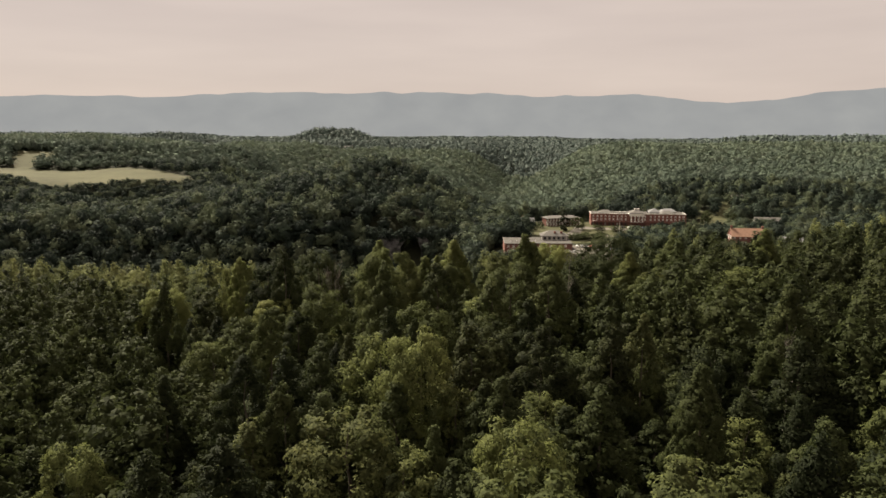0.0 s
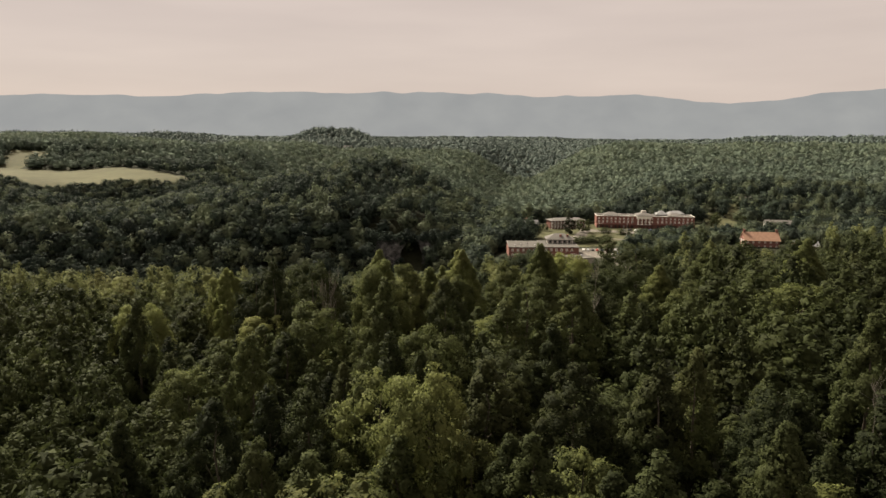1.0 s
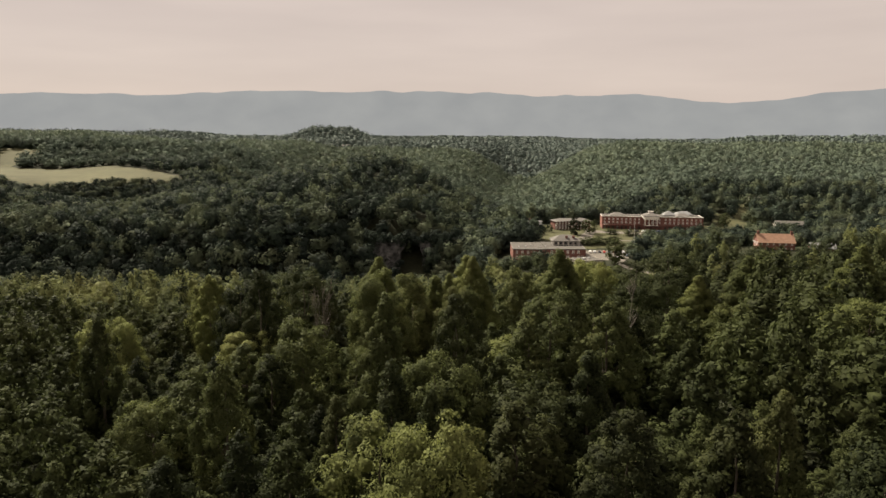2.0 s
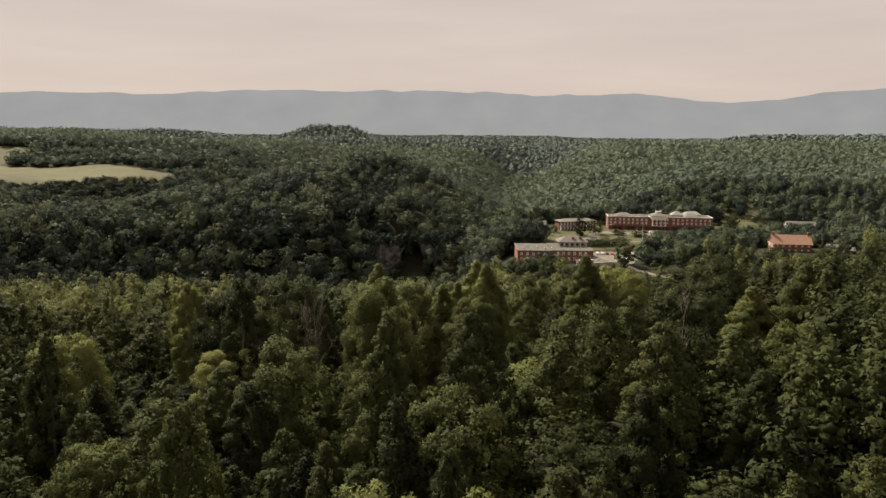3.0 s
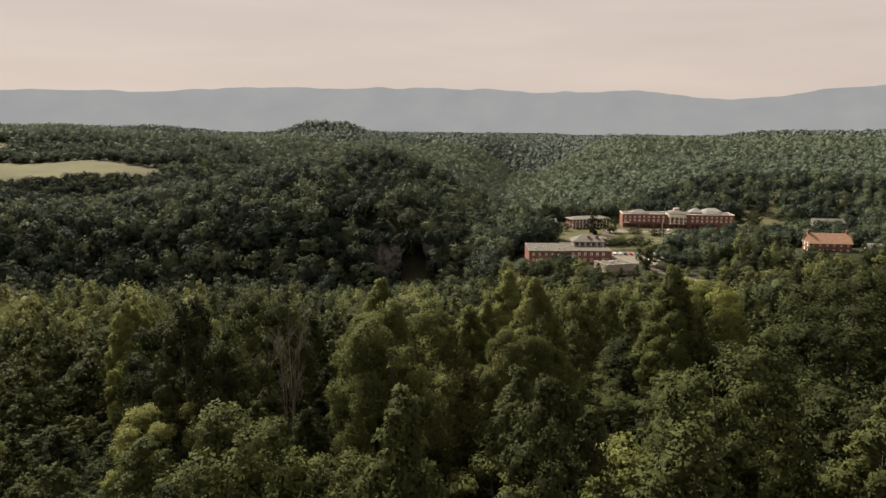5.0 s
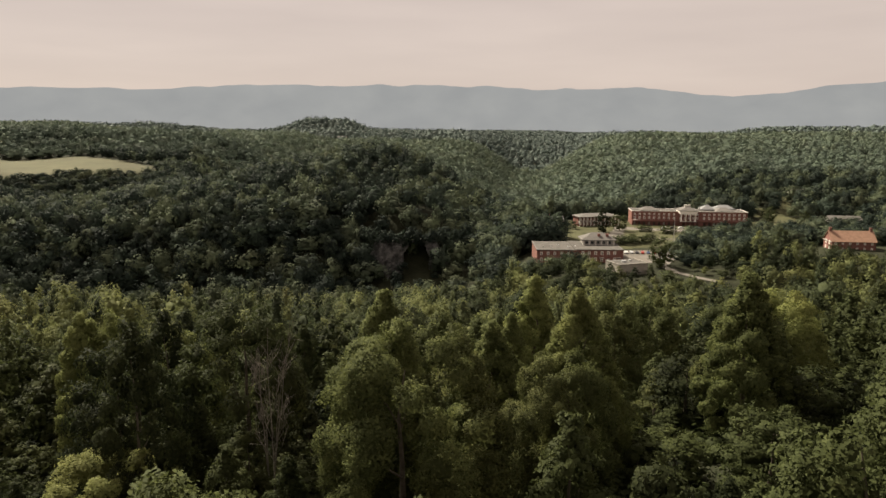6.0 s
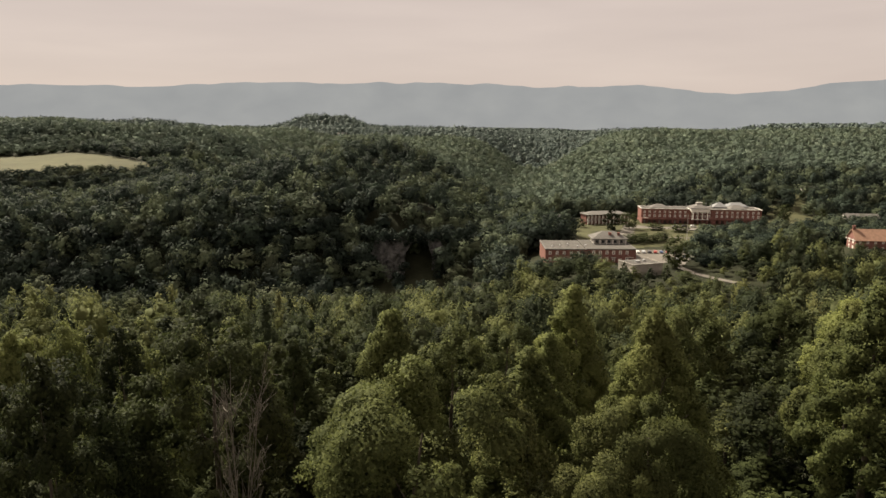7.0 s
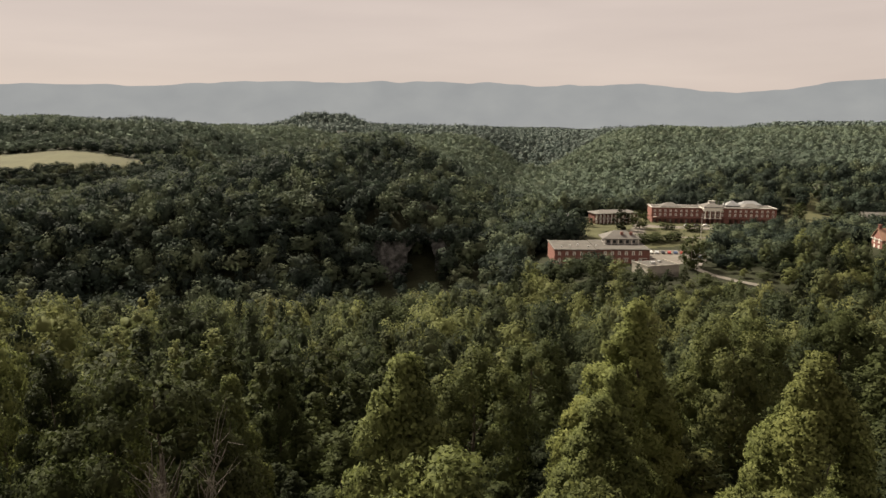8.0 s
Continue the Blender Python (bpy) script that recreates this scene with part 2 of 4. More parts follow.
ys = np.unique(np.concatenate([np.linspace(-700, 0, 20), np.linspace(0, 1400, 130), np.linspace(1400, 5200, 70)]))
ground = tagged(sheet("ground", xs, ys, FLOOR), "rolling wooded ground with dark leaf litter", "ground", kind="structure")


def inside(px, py, corners):
    """Whether points lie in a polygon."""
    hit = np.zeros(np.shape(px), bool)
    for (x0, y0), (x1, y1) in zip(corners, corners[1:] + corners[:1]):
        if y0 != y1:
            hit ^= ((y0 > py) != (y1 > py)) & (px < (x1 - x0) * (py - y0) / (y1 - y0) + x0)
    return hit


FIELD_LOW = [(-234, 696), (-254, 726), (-300, 762), (-343, 791), (-415, 799), (-470, 801), (-560, 812), (-700, 830), (-700, 780), (-560, 740), (-432, 694),
             (-397, 668), (-352, 642), (-322, 668), (-298, 684), (-262, 684)]
FIELD_HIGH = [(-476, 798), (-455, 798), (-466, 838), (-444, 864), (-475, 884), (-508, 870), (-494, 832)]
FIELD_FAR = [(-545, 1830), (-630, 1830), (-670, 1960), (-585, 1960)]
for name, poly, label in (("meadow", FIELD_LOW, "straw-coloured mown hay meadow between woods"), ("meadow", FIELD_HIGH, "pale upper pasture behind a hedgerow"),
                          ("meadow", FIELD_FAR, "small far pale pasture in a gap")):
    px, py = zip(*poly)
    tagged(sheet(name, np.arange(min(px), max(px) + 8, 8), np.arange(min(py), max(py) + 8, 8), MEADOW, 0.35, lambda x, y, poly=poly: inside(x, y, poly)),
           label, "field", kind="structure")


def mountain_ridge():
    """A long level mountain, far behind everything, its grey haze painted on as a glow."""
    bearings = np.linspace(-0.95, 0.95, 260)
    e = 1275 * np.tan(bearings) + 784
    px = 57 + 6 * np.exp(-((e - 600) / 220) ** 2) + 3 * np.exp(-((e - 880) / 50) ** 2) - 9.5 * np.exp(-((e - 1295) / 170) ** 2)
    px = px + 4 * np.exp(-((e - 1135) / 50) ** 2) + 13 * np.exp(-((e - 1540) / 130) ** 2)
    rng = np.random.default_rng(5)
    for k in range(1, 9):
        px = px + rng.normal(0, 2.2 / k ** 1.1) * np.sin(bearings * 26 * k + rng.uniform(0, 6))
    px = px + np.convolve(rng.normal(0, 1.1, 262), (0.3, 0.4, 0.3), "valid")
    dist = 4720 / np.cos(bearings) ** 0.35
    crest = 78 + px / 1275 * dist * np.cos(bearings)
    rows = []
    for s in np.linspace(0, 1, 9):
        r = dist - 520 * s + 60 * np.sin(bearings * 70 + 4 * s) * s
        z = crest * (1 - s) ** 1.2 - 60 * s
        rows.append(np.stack([np.sin(bearings) * r, np.cos(bearings) * r, z], -1))
    v = np.concatenate(rows)
    n = len(bearings)
    i, j = np.meshgrid(np.arange(n - 1), np.arange(8))
    a = (j * n + i).ravel()
    quads = np.stack([a, a + n, a + n + 1, a + 1], -1)
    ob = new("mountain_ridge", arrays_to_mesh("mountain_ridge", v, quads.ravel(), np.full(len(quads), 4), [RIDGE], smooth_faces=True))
    tagged(ob, "long level mountain ridge, its blue-grey haze painted on as glow", "mountain", kind="structure")


mountain_ridge()


# ---- trees ----
def ball():
    bm = bmesh.new()
    bmesh.ops.create_icosphere(bm, subdivisions=1, radius=1)
    v = np.array([p.co for p in bm.verts])
    f = np.array([[p.index for p in q.verts] for q in bm.faces])
    bm.free()
    return v, f


BALL = ball()


def unit(v):
    return v / (np.linalg.norm(v, axis=-1, keepdims=True) + 1e-9)


def profile(kind, u):
    if kind == "spire":
        return np.clip(1 - u ** 1.5, 0, 1) ** 0.8 * (0.7 + 0.3 * np.clip(u / 0.2, 0, 1))
    if kind == "column":
        return np.clip(1 - u ** 2.6, 0, 1) ** 0.6 * (0.7 + 0.3 * np.clip(u / 0.25, 0, 1))
    return np.sqrt(np.clip(1 - (1.72 * (u - 0.42)) ** 2, 0.0, 1))


def crown_shape(rng, kind, height, base, radius, boughs, clumps, sprays, leaf, ruffle=0.3, heart=0.55, lean=0.16, whole=0.3):
    """Vertices and triangles of one crown: separate boughs round the trunk, each a heap of clumps, each clump a tuft of leaf sprays
    over a small dense heart. The foot of the tree is the origin."""
    deep = height - base
    u = (np.arange(boughs) + rng.uniform(0.1, 0.9, boughs)) / boughs
    u = u * 0.93 if kind == "dome" else u
    u[-1] = u[-1] if kind == "dome" else 0.995
    a = np.arange(boughs) * 2.39996 + rng.uniform(-0.6, 0.6, boughs)
    wide = profile(kind, u) * (1 + lean * np.sin(a + rng.uniform(0, 6)))
    size = radius * 2.0 / boughs ** 0.5 * rng.uniform(0.7, 1.25, boughs) * ((0.75 + 0.25 * wide) if kind == "dome" else (0.55 + 0.45 * wide))
    r = np.clip(wide * radius - size * 0.75, 0.0, None) * rng.uniform(0.86, 1.1, boughs)
    site = np.stack([np.cos(a) * r, np.sin(a) * r, base + u * (deep - size * 0.8)], -1)
    out = unit(np.stack([np.cos(a), np.sin(a), 0.35 + 0.9 * u], -1))
    # clumps over the outer side of each bough
    k = np.repeat(np.arange(boughs), clumps)
    way = unit(unit(rng.normal(size=(len(k), 3))) + 0.45 * out[k] + np.array([0, 0, 0.25]))
    tuft = size[k] * rng.uniform(0.28, 0.52, len(k))
    knot = site[k] + way * (size[k] * rng.uniform(0.55, 0.85, len(k)))[:, None] * np.array([1, 1, 0.9])
    # sprays over the clumps, but for those buried in another bough
    c = rng.choice(len(k), sprays * 2, p=tuft ** 2 / (tuft ** 2).sum())
    d = unit(unit(rng.normal(size=(len(c), 3))) + 0.7 * way[c] + np.array([0, 0, 0.2]))
    p = knot[c] + d * (tuft[c] * rng.uniform(0.6, 1.18, len(c)))[:, None]
    # a quarter of them close to the bough itself, where its clumps leave gaps
    deep_in = rng.uniform(0, 1, len(c)) < 0.25
    d[deep_in] = unit(rng.normal(size=(deep_in.sum(), 3)) + np.array([0, 0, 0.4]))
    way_c = np.where(deep_in[:, None], d, way[c])
    p[deep_in] = (site[k[c]] + d * (size[k[c]] * rng.uniform(heart, heart + 0.12, len(c)))[:, None])[deep_in]
    free = (np.linalg.norm(p[:, None] - site[None], axis=2) > size[None] * heart).all(1)
    way_c, d, p = way_c[free][:sprays], d[free][:sprays], p[free][:sprays]
    m = len(p)
    # leaves lie as the bough, and the bough as the crown
    def crownward(q):
        return unit(q * np.array([1, 1, 0.55]) - np.array([0, 0, 0.55 * (base + deep * 0.35)]))

    soft = unit(d * 0.45 + way_c * 0.45 + crownward(p) * whole + np.array([0, 0, 0.12]))
    nrm = unit(soft + rng.normal(0, ruffle, (m, 3)))
    soft = unit(soft + 0.5 * nrm)
    tan = unit(np.cross(nrm, rng.normal(size=(m, 3))))
    bit = np.cross(nrm, tan)
    ln = (leaf * rng.uniform(0.55, 1.4, m))[:, None]
    spray = np.stack([p - tan * ln, p + tan * ln * 0.8 - bit * ln * 0.75, p + tan * ln * 0.8 + bit * ln * 0.75], 1).reshape(-1, 3)
    bv, bf = BALL
    rough = 1 + rng.normal(0, 0.14, (len(size), len(bv), 1))
    core = (site[:, None] + bv[None] * (size * heart * 0.74)[:, None, None] * rough * np.array([1, 1, 0.95])).reshape(-1, 3)
    faces = (bf[None] + (np.arange(len(size)) * len(bv))[:, None, None]).reshape(-1, 3)
    v = np.concatenate([core, spray])
    n = np.concatenate([unit(np.tile(bv, (len(size), 1)) * 0.7 + crownward(core) * whole), np.repeat(soft, 3, axis=0)])
    v[:, 2] *= height / v[:, 2].max()
    return v, np.concatenate([faces, np.arange(m * 3).reshape(m, 3) + len(core)]), n


def trunk_shape(rng, height, thick, sides=6, limbs=5, reach=2.6, bare=False):
    """A tapered, slightly crooked trunk with limbs."""
    verts, quads, n0 = [], [], 0

    def tube(points, r0, r1):
        nonlocal n0
        pts = np.array(points)
        k = len(pts)
        a = np.arange(sides) * 2 * np.pi / sides
        for i in range(k):
            ax = pts[min(i + 1, k - 1)] - pts[max(i - 1, 0)]
            ax = ax / np.linalg.norm(ax)
            s = np.cross(ax, [0.31, 0.9, 0.1])
            s /= np.linalg.norm(s)
            t = np.cross(ax, s)
            r = r0 + (r1 - r0) * i / (k - 1)
            verts.append(pts[i] + r * (np.cos(a)[:, None] * s + np.sin(a)[:, None] * t))
        for i in range(k - 1):
            for q in range(sides):
                b = n0 + i * sides
                quads.append((b + q, b + (q + 1) % sides, b + sides + (q + 1) % sides, b + sides + q))
        n0 += k * sides

    lean = rng.normal(0, 0.25, (5, 2))
    spine = [np.array([0, 0, -0.6])] + [np.array([*(lean[i] * (i / 4)), height * (i + 1) / 5]) for i in range(5)]
    tube(spine, thick, thick * 0.12)
    for k in range(limbs):
        u = rng.uniform(0.35, 0.92)
        a = rng.uniform(0, 6.28)
        at = np.array([0, 0, height * u])
        dirn = np.array([math.cos(a), math.sin(a), rng.uniform(0.4, 1.2) + (1.1 if bare else 0.0)]) * (0.6 if bare else 1.0)
        ln = reach * (1.25 - u) * rng.uniform(0.8, 1.3)
        mid = at + dirn * ln * 0.5 + rng.normal(0, 0.15, 3)
        end = at + dirn * ln + rng.normal(0, 0.25, 3) + np.array([0, 0, 0.4 * ln])
        tube([at, mid, end], thick * 0.42 * (1.1 - u), 0.03)
        if bare:
            for _ in range(4):
                tip = mid + (end - mid) * rng.uniform(0, 0.7)
                tube([tip, tip + rng.normal(0, 0.3, 3) + np.array([0, 0, 0.7]), tip + rng.normal(0, 0.6, 3) + np.array([0, 0, 1.6])], 0.026, 0.01)
    return np.concatenate(verts), np.array(quads)


def shape_mesh(name, v, faces, mat, tint=None, normals=None):
    return arrays_to_mesh(name, v, faces.ravel(), np.full(len(faces), faces.shape[1]), [mat], tint=None if tint is None else np.full(len(v), tint), normals=normals)


KINDS = ("spire", "column", "dome")
NAMES = {"spire": ("tall tulip tree with a pointed clumpy green crown", "tree"), "column": ("tall broadleaf tree with a dense upright green crown", "tree"),
         "dome": ("broad oak with a rounded billowing green crown", "tree")}


def make_tree(kind, seed, tint, sprays=7000, leaf=0.22, boughs=34, clumps=9, skirt=None, ruffle=0.42):
    """One tree, 20 m high, with its trunk and crown."""
    rng = np.random.default_rng(seed)
    radius = {"spire": 5.6, "column": 4.8, "dome": 6.4}[kind]
    top = new("tree")
    v, q = trunk_shape(rng, 17, 0.36)
    trunk = new("trunk", shape_mesh("trunk", v, q, BARK))
    trunk.parent = top
    v, t, n = crown_shape(rng, kind, 20, skirt if skirt is not None else 3.5 if kind != "dome" else 3.0, radius, boughs, clumps, sprays, leaf, ruffle)
    crown = new("crown", shape_mesh("crown", v, t, LEAF, tint, n))
    crown.parent = top
    return tagged(top, *NAMES[kind], group="crest trees")


GLADE = [(254, 664), (268, 662), (290, 728), (280, 730)]
# woods that clear the buildings, roads and fields
CLEAR = [
    [(34, 480), (70, 478), (100, 464), (128, 510), (150, 560), (232, 585), (232, 645), (62, 655), (46, 598), (70, 560), (62, 530), (25, 525)],
    FIELD_LOW, FIELD_HIGH, FIELD_FAR,
    [(-47, 494), (-37, 494), (-36, 520), (-47, 520)],
    [(-31, 494), (-14, 494), (-14, 522), (-31, 522)],
    [(164, 452), (232, 450), (232, 482), (164, 484)],
    [(252, 600), (296, 600), (296, 645), (250, 645)],
    [(214, 604), (258, 606), (268, 650), (240, 692), (232, 645)],
    GLADE,
    [(-190, 1318), (-160, 1318), (-160, 1356), (-192, 1356)],
    [(64, 434), (98, 434), (100, 470), (66, 470)],
]


LANE = [(113, 486), (106, 472), (108, 458), (114, 446), (122, 437)]


def spots(x0, x1, y0, y1, gap, seed, jitter=0.36):
    rng = np.random.default_rng(seed)
    ny, nx = int((y1 - y0) / (gap * 0.87)), int((x1 - x0) / gap)
    j, i = np.meshgrid(np.arange(ny), np.arange(nx), indexing="ij")
    x = x0 + (i + 0.5 * (j % 2)) * gap + rng.uniform(-jitter, jitter, i.shape) * gap
    y = y0 + j * gap * 0.87 + rng.uniform(-jitter, jitter, i.shape) * gap
    x, y = x.ravel(), y.ravel()
    ok = np.abs(x + 8) < 0.64 * np.maximum(y, 0) + 55
    for poly in CLEAR:
        ok &= ~inside(x, y, poly)
    for (xa, ya), (xb, yb) in zip(LANE, LANE[1:]):
        u = np.clip(((x - xa) * (xb - xa) + (y - ya) * (yb - ya)) / ((xb - xa) ** 2 + (yb - ya) ** 2), 0, 1)
        ok &= np.hypot(x - xa - u * (xb - xa), y - ya - u * (yb - ya)) > 7.2
    return x[ok], y[ok], rng


def tame(x, y):
    """Lower growth before the campus and at the meadow's edge."""
    f = 1 - 0.5 * smooth(20, 40, x) * (1 - smooth(120, 150, x)) * smooth(415, 435, y) * (1 - smooth(490, 500, y))
    f = f * (1 - 0.4 * smooth(118, 135, x) * (1 - smooth(270, 290, x)) * smooth(455, 480, y) * (1 - smooth(600, 610, y)))
    f = f * (1 - 0.45 * smooth(-75, -60, x) * (1 - smooth(5, 20, x)) * smooth(430, 445, y) * (1 - smooth(500, 515, y)))
    f = f * (1 - 0.6 * np.exp(-((x - 114) / 18) ** 2 - ((y - 434) / 24) ** 2))
    f = f * (1 - 0.5 * np.exp(-((x - 82) / 20) ** 2 - ((y - 418) / 14) ** 2))
    f = f * (1 - 0.6 * np.exp(-((x - 190) / 26) ** 2 - ((y - 445) / 16) ** 2))
    f = f * (1 - 0.6 * np.exp(-((x / np.maximum(y, 1) + 0.314) / 0.022) ** 2) * smooth(890, 960, y))
    f = f * (1 - 0.62 * smooth(-210, -260, x) * smooth(600, 640, y) * (1 - smooth(735, 760, y)))
    return f * (1 - 0.3 * smooth(-210, -260, x) * smooth(745, 765, y) * (1 - smooth(835, 860, y)))


def wood(name, label, shapes, x, y, height, width, rng, mat, tint_lo=0.0, tint_hi=0.85, extra=0.0, foot=None):
    """Many trees joined as one stretch of woodland."""
    vs, ns, fs, tints = [], [], [], []
    n0 = 0
    which = rng.integers(0, len(shapes), len(x))
    turn = rng.uniform(0, 6.283, len(x))
    z = land(x, y) if foot is None else foot
    shade = rng.uniform(tint_lo, tint_hi, len(x)) ** 1.5 + extra
    for k, (v, t, n) in enumerate(shapes):
        at = np.flatnonzero(which == k)
        if not len(at):
            continue
        c, s = np.cos(turn[at])[:, None], np.sin(turn[at])[:, None]
        sw, sh = width[at][:, None], height[at][:, None]
        w = np.stack([(v[:, 0] * c - v[:, 1] * s) * sw + x[at][:, None], (v[:, 0] * s + v[:, 1] * c) * sw + y[at][:, None], v[:, 2] * sh + z[at][:, None]], -1)
        vs.append(w.reshape(-1, 3))
        ns.append(np.stack([n[:, 0] * c - n[:, 1] * s, n[:, 0] * s + n[:, 1] * c, np.broadcast_to(n[:, 2], (len(at), len(n)))], -1).reshape(-1, 3))
        fs.append((t[None] + (n0 + np.arange(len(at)) * len(v))[:, None, None]).reshape(-1, 3))
        tints.append(np.repeat(shade[at], len(v)))
        n0 += len(at) * len(v)
    fs = np.concatenate(fs)
    ob = new(name, arrays_to_mesh(name, np.concatenate(vs), fs.ravel(), np.full(len(fs), 3), [mat], tint=np.concatenate(tints), normals=np.concatenate(ns)))
    return tagged(ob, label, "woodland", kind="stuff")


# tall trees of the crest: x, y, height of the top, spread
CREST = [
    (-39, 96, 48.3, 0.8, 0), (-19.5, 83.5, 51.8, 0.8, 1), (-3, 93.8, 55.6, 1.0, 2), (13.8, 96.2, 55.3, 1.2, 4), (-26.5, 92, 52.5, 1.0, 4), (48, 97, 61, 1.05, 0),
    (29.4, 78, 56, 0.9, 0), (28.1, 97.7, 56.6, 0.9, 0), (10.2, 74.5, 50, 0.9, 2), (-0.9, 76.2, 49.4, 0.7, 0), (-44, 81, 45.2, 0.8, 2),
    (7.6, 107.8, 50, 0.9, 1), (59.3, 136.6, 55.7, 1.2, 2), (-37.9, 169, 53.5, 0.9, 4), (-10.7, 129, 58.4, 1.1, 0), (-3.9, 121.3, 52.3, 1.1, 2),
    (13.8, 144.5, 55.6, 1.1, 2), (14.4, 117.5, 54, 0.9, 0), (-25.3, 145, 50.4, 1.2, 2), (40.9, 105.7, 51.5, 0.8, 0), (-4.3, 104.1, 54.2, 0.8, 0), (-16.6, 121.8, 46.7, 0.8, 0), (-41.6, 102, 47.4, 0.8, 0),
]
SLOPE = [
    (-29.3, 117.7, 52.4, 0.9, 1), (-15.5, 173, 55.4, 1.1, 0), (2.5, 200.7, 51, 1.1, 0), (2.8, 172.4, 55.6, 1.0, 0), (-33.2, 188.9, 51, 1.2, 3),
    (-47.8, 202, 45.8, 0.9, 4), (-13.3, 161.3, 55, 1.2, 2), (-4.5, 182, 49.9, 1.0, 0), (-65, 221.7, 40.6, 0.9, 2), (-47, 211.3, 41.3, 1.0, 2),
    (-10.5, 212, 43, 1.0, 2), (54.6, 260, 35, 1.2, 2), (-56.6, 197, 46.8, 1.0, 1), (30, 240, 39.3, 1.2, 2), (1, 166.9, 51, 0.8, 2),
    (20.1, 132.2, 56.5, 1.1, 1), (-29.4, 140.8, 46, 1.0, 4), (-39.7, 166.9, 42, 1.0, 2), (-43, 192, 40.4, 1.0, 0), (-32.2, 202.2, 43.9, 0.8, 0), (-32.8, 222.7, 37.9, 0.8, 0), (-1.6, 190.5, 48.6, 0.8, 0),
]
SHOULDER = [
    (20.2, 175.6, 56.6, 1.0, 0), (23.5, 184, 53.2, 0.9, 0), (16.8, 213.6, 45.6, 1.0, 2), (-0.6, 242.9, 35, 1.0, 2), (41.1, 172.5, 57.5, 1.3, 3),
    (53.8, 167, 56.8, 1.1, 0), (41.9, 158.5, 54.8, 0.9, 0), (28.4, 189, 51.9, 1.0, 2), (-65.6, 164.5, 45.1, 1.0, 2), (-1.2, 134.5, 57, 1.1, 4),
    (43.5, 148, 52.8, 0.9, 2), (-58.7, 148, 50.5, 1.0, 0), (-45, 181, 49, 1.0, 3), (77.1, 170.4, 58.6, 1.1, 0), (30, 128, 52.3, 0.9, 0),
    (68, 153, 56.6, 1.0, 1), (-42.2, 127.2, 44, 0.9, 2),
]

ORDER = ("spire", "column", "dome", "spire", "dome", "spire")
# Tints step down from tall to fill trees: light and shade put into colour.
NEAREST_PATTERNS = [make_tree(kind, 161 + 7 * i, 0.5, 105000, 0.088, 56, 15, None, 0.65) for i, kind in enumerate(("spire", "column", "dome"))]
CLOSE_PATTERNS = [make_tree(kind, 131 + 7 * i, 0.54 + 0.07 * (i * 2 % 5), 60000, 0.115, 50, 17, None, 0.55) for i, kind in enumerate(ORDER)]
FINE_PATTERNS = [make_tree(kind, 31 + 7 * i, 0.16 + 0.1 * (i * 2 % 5), 17000, 0.175, 42, 11, None, 0.5) for i, kind in enumerate(ORDER)]
PATTERNS = [make_tree(kind, 11 + 7 * i, 0.1 + 0.1 * (i * 2 % 5)) for i, kind in enumerate(ORDER)]
DARK_PATTERNS = [make_tree(kind, 231 + 7 * i, 0.02, 18000, 0.15, 40, 12) for i, kind in enumerate(("dome", "column"))]
LIGHT_PATTERNS = [make_tree(kind, 71 + 7 * i, -0.08 + 0.1 * (i * 3 % 5), 4500, 0.24, 28, 8) for i, kind in enumerate(ORDER)]


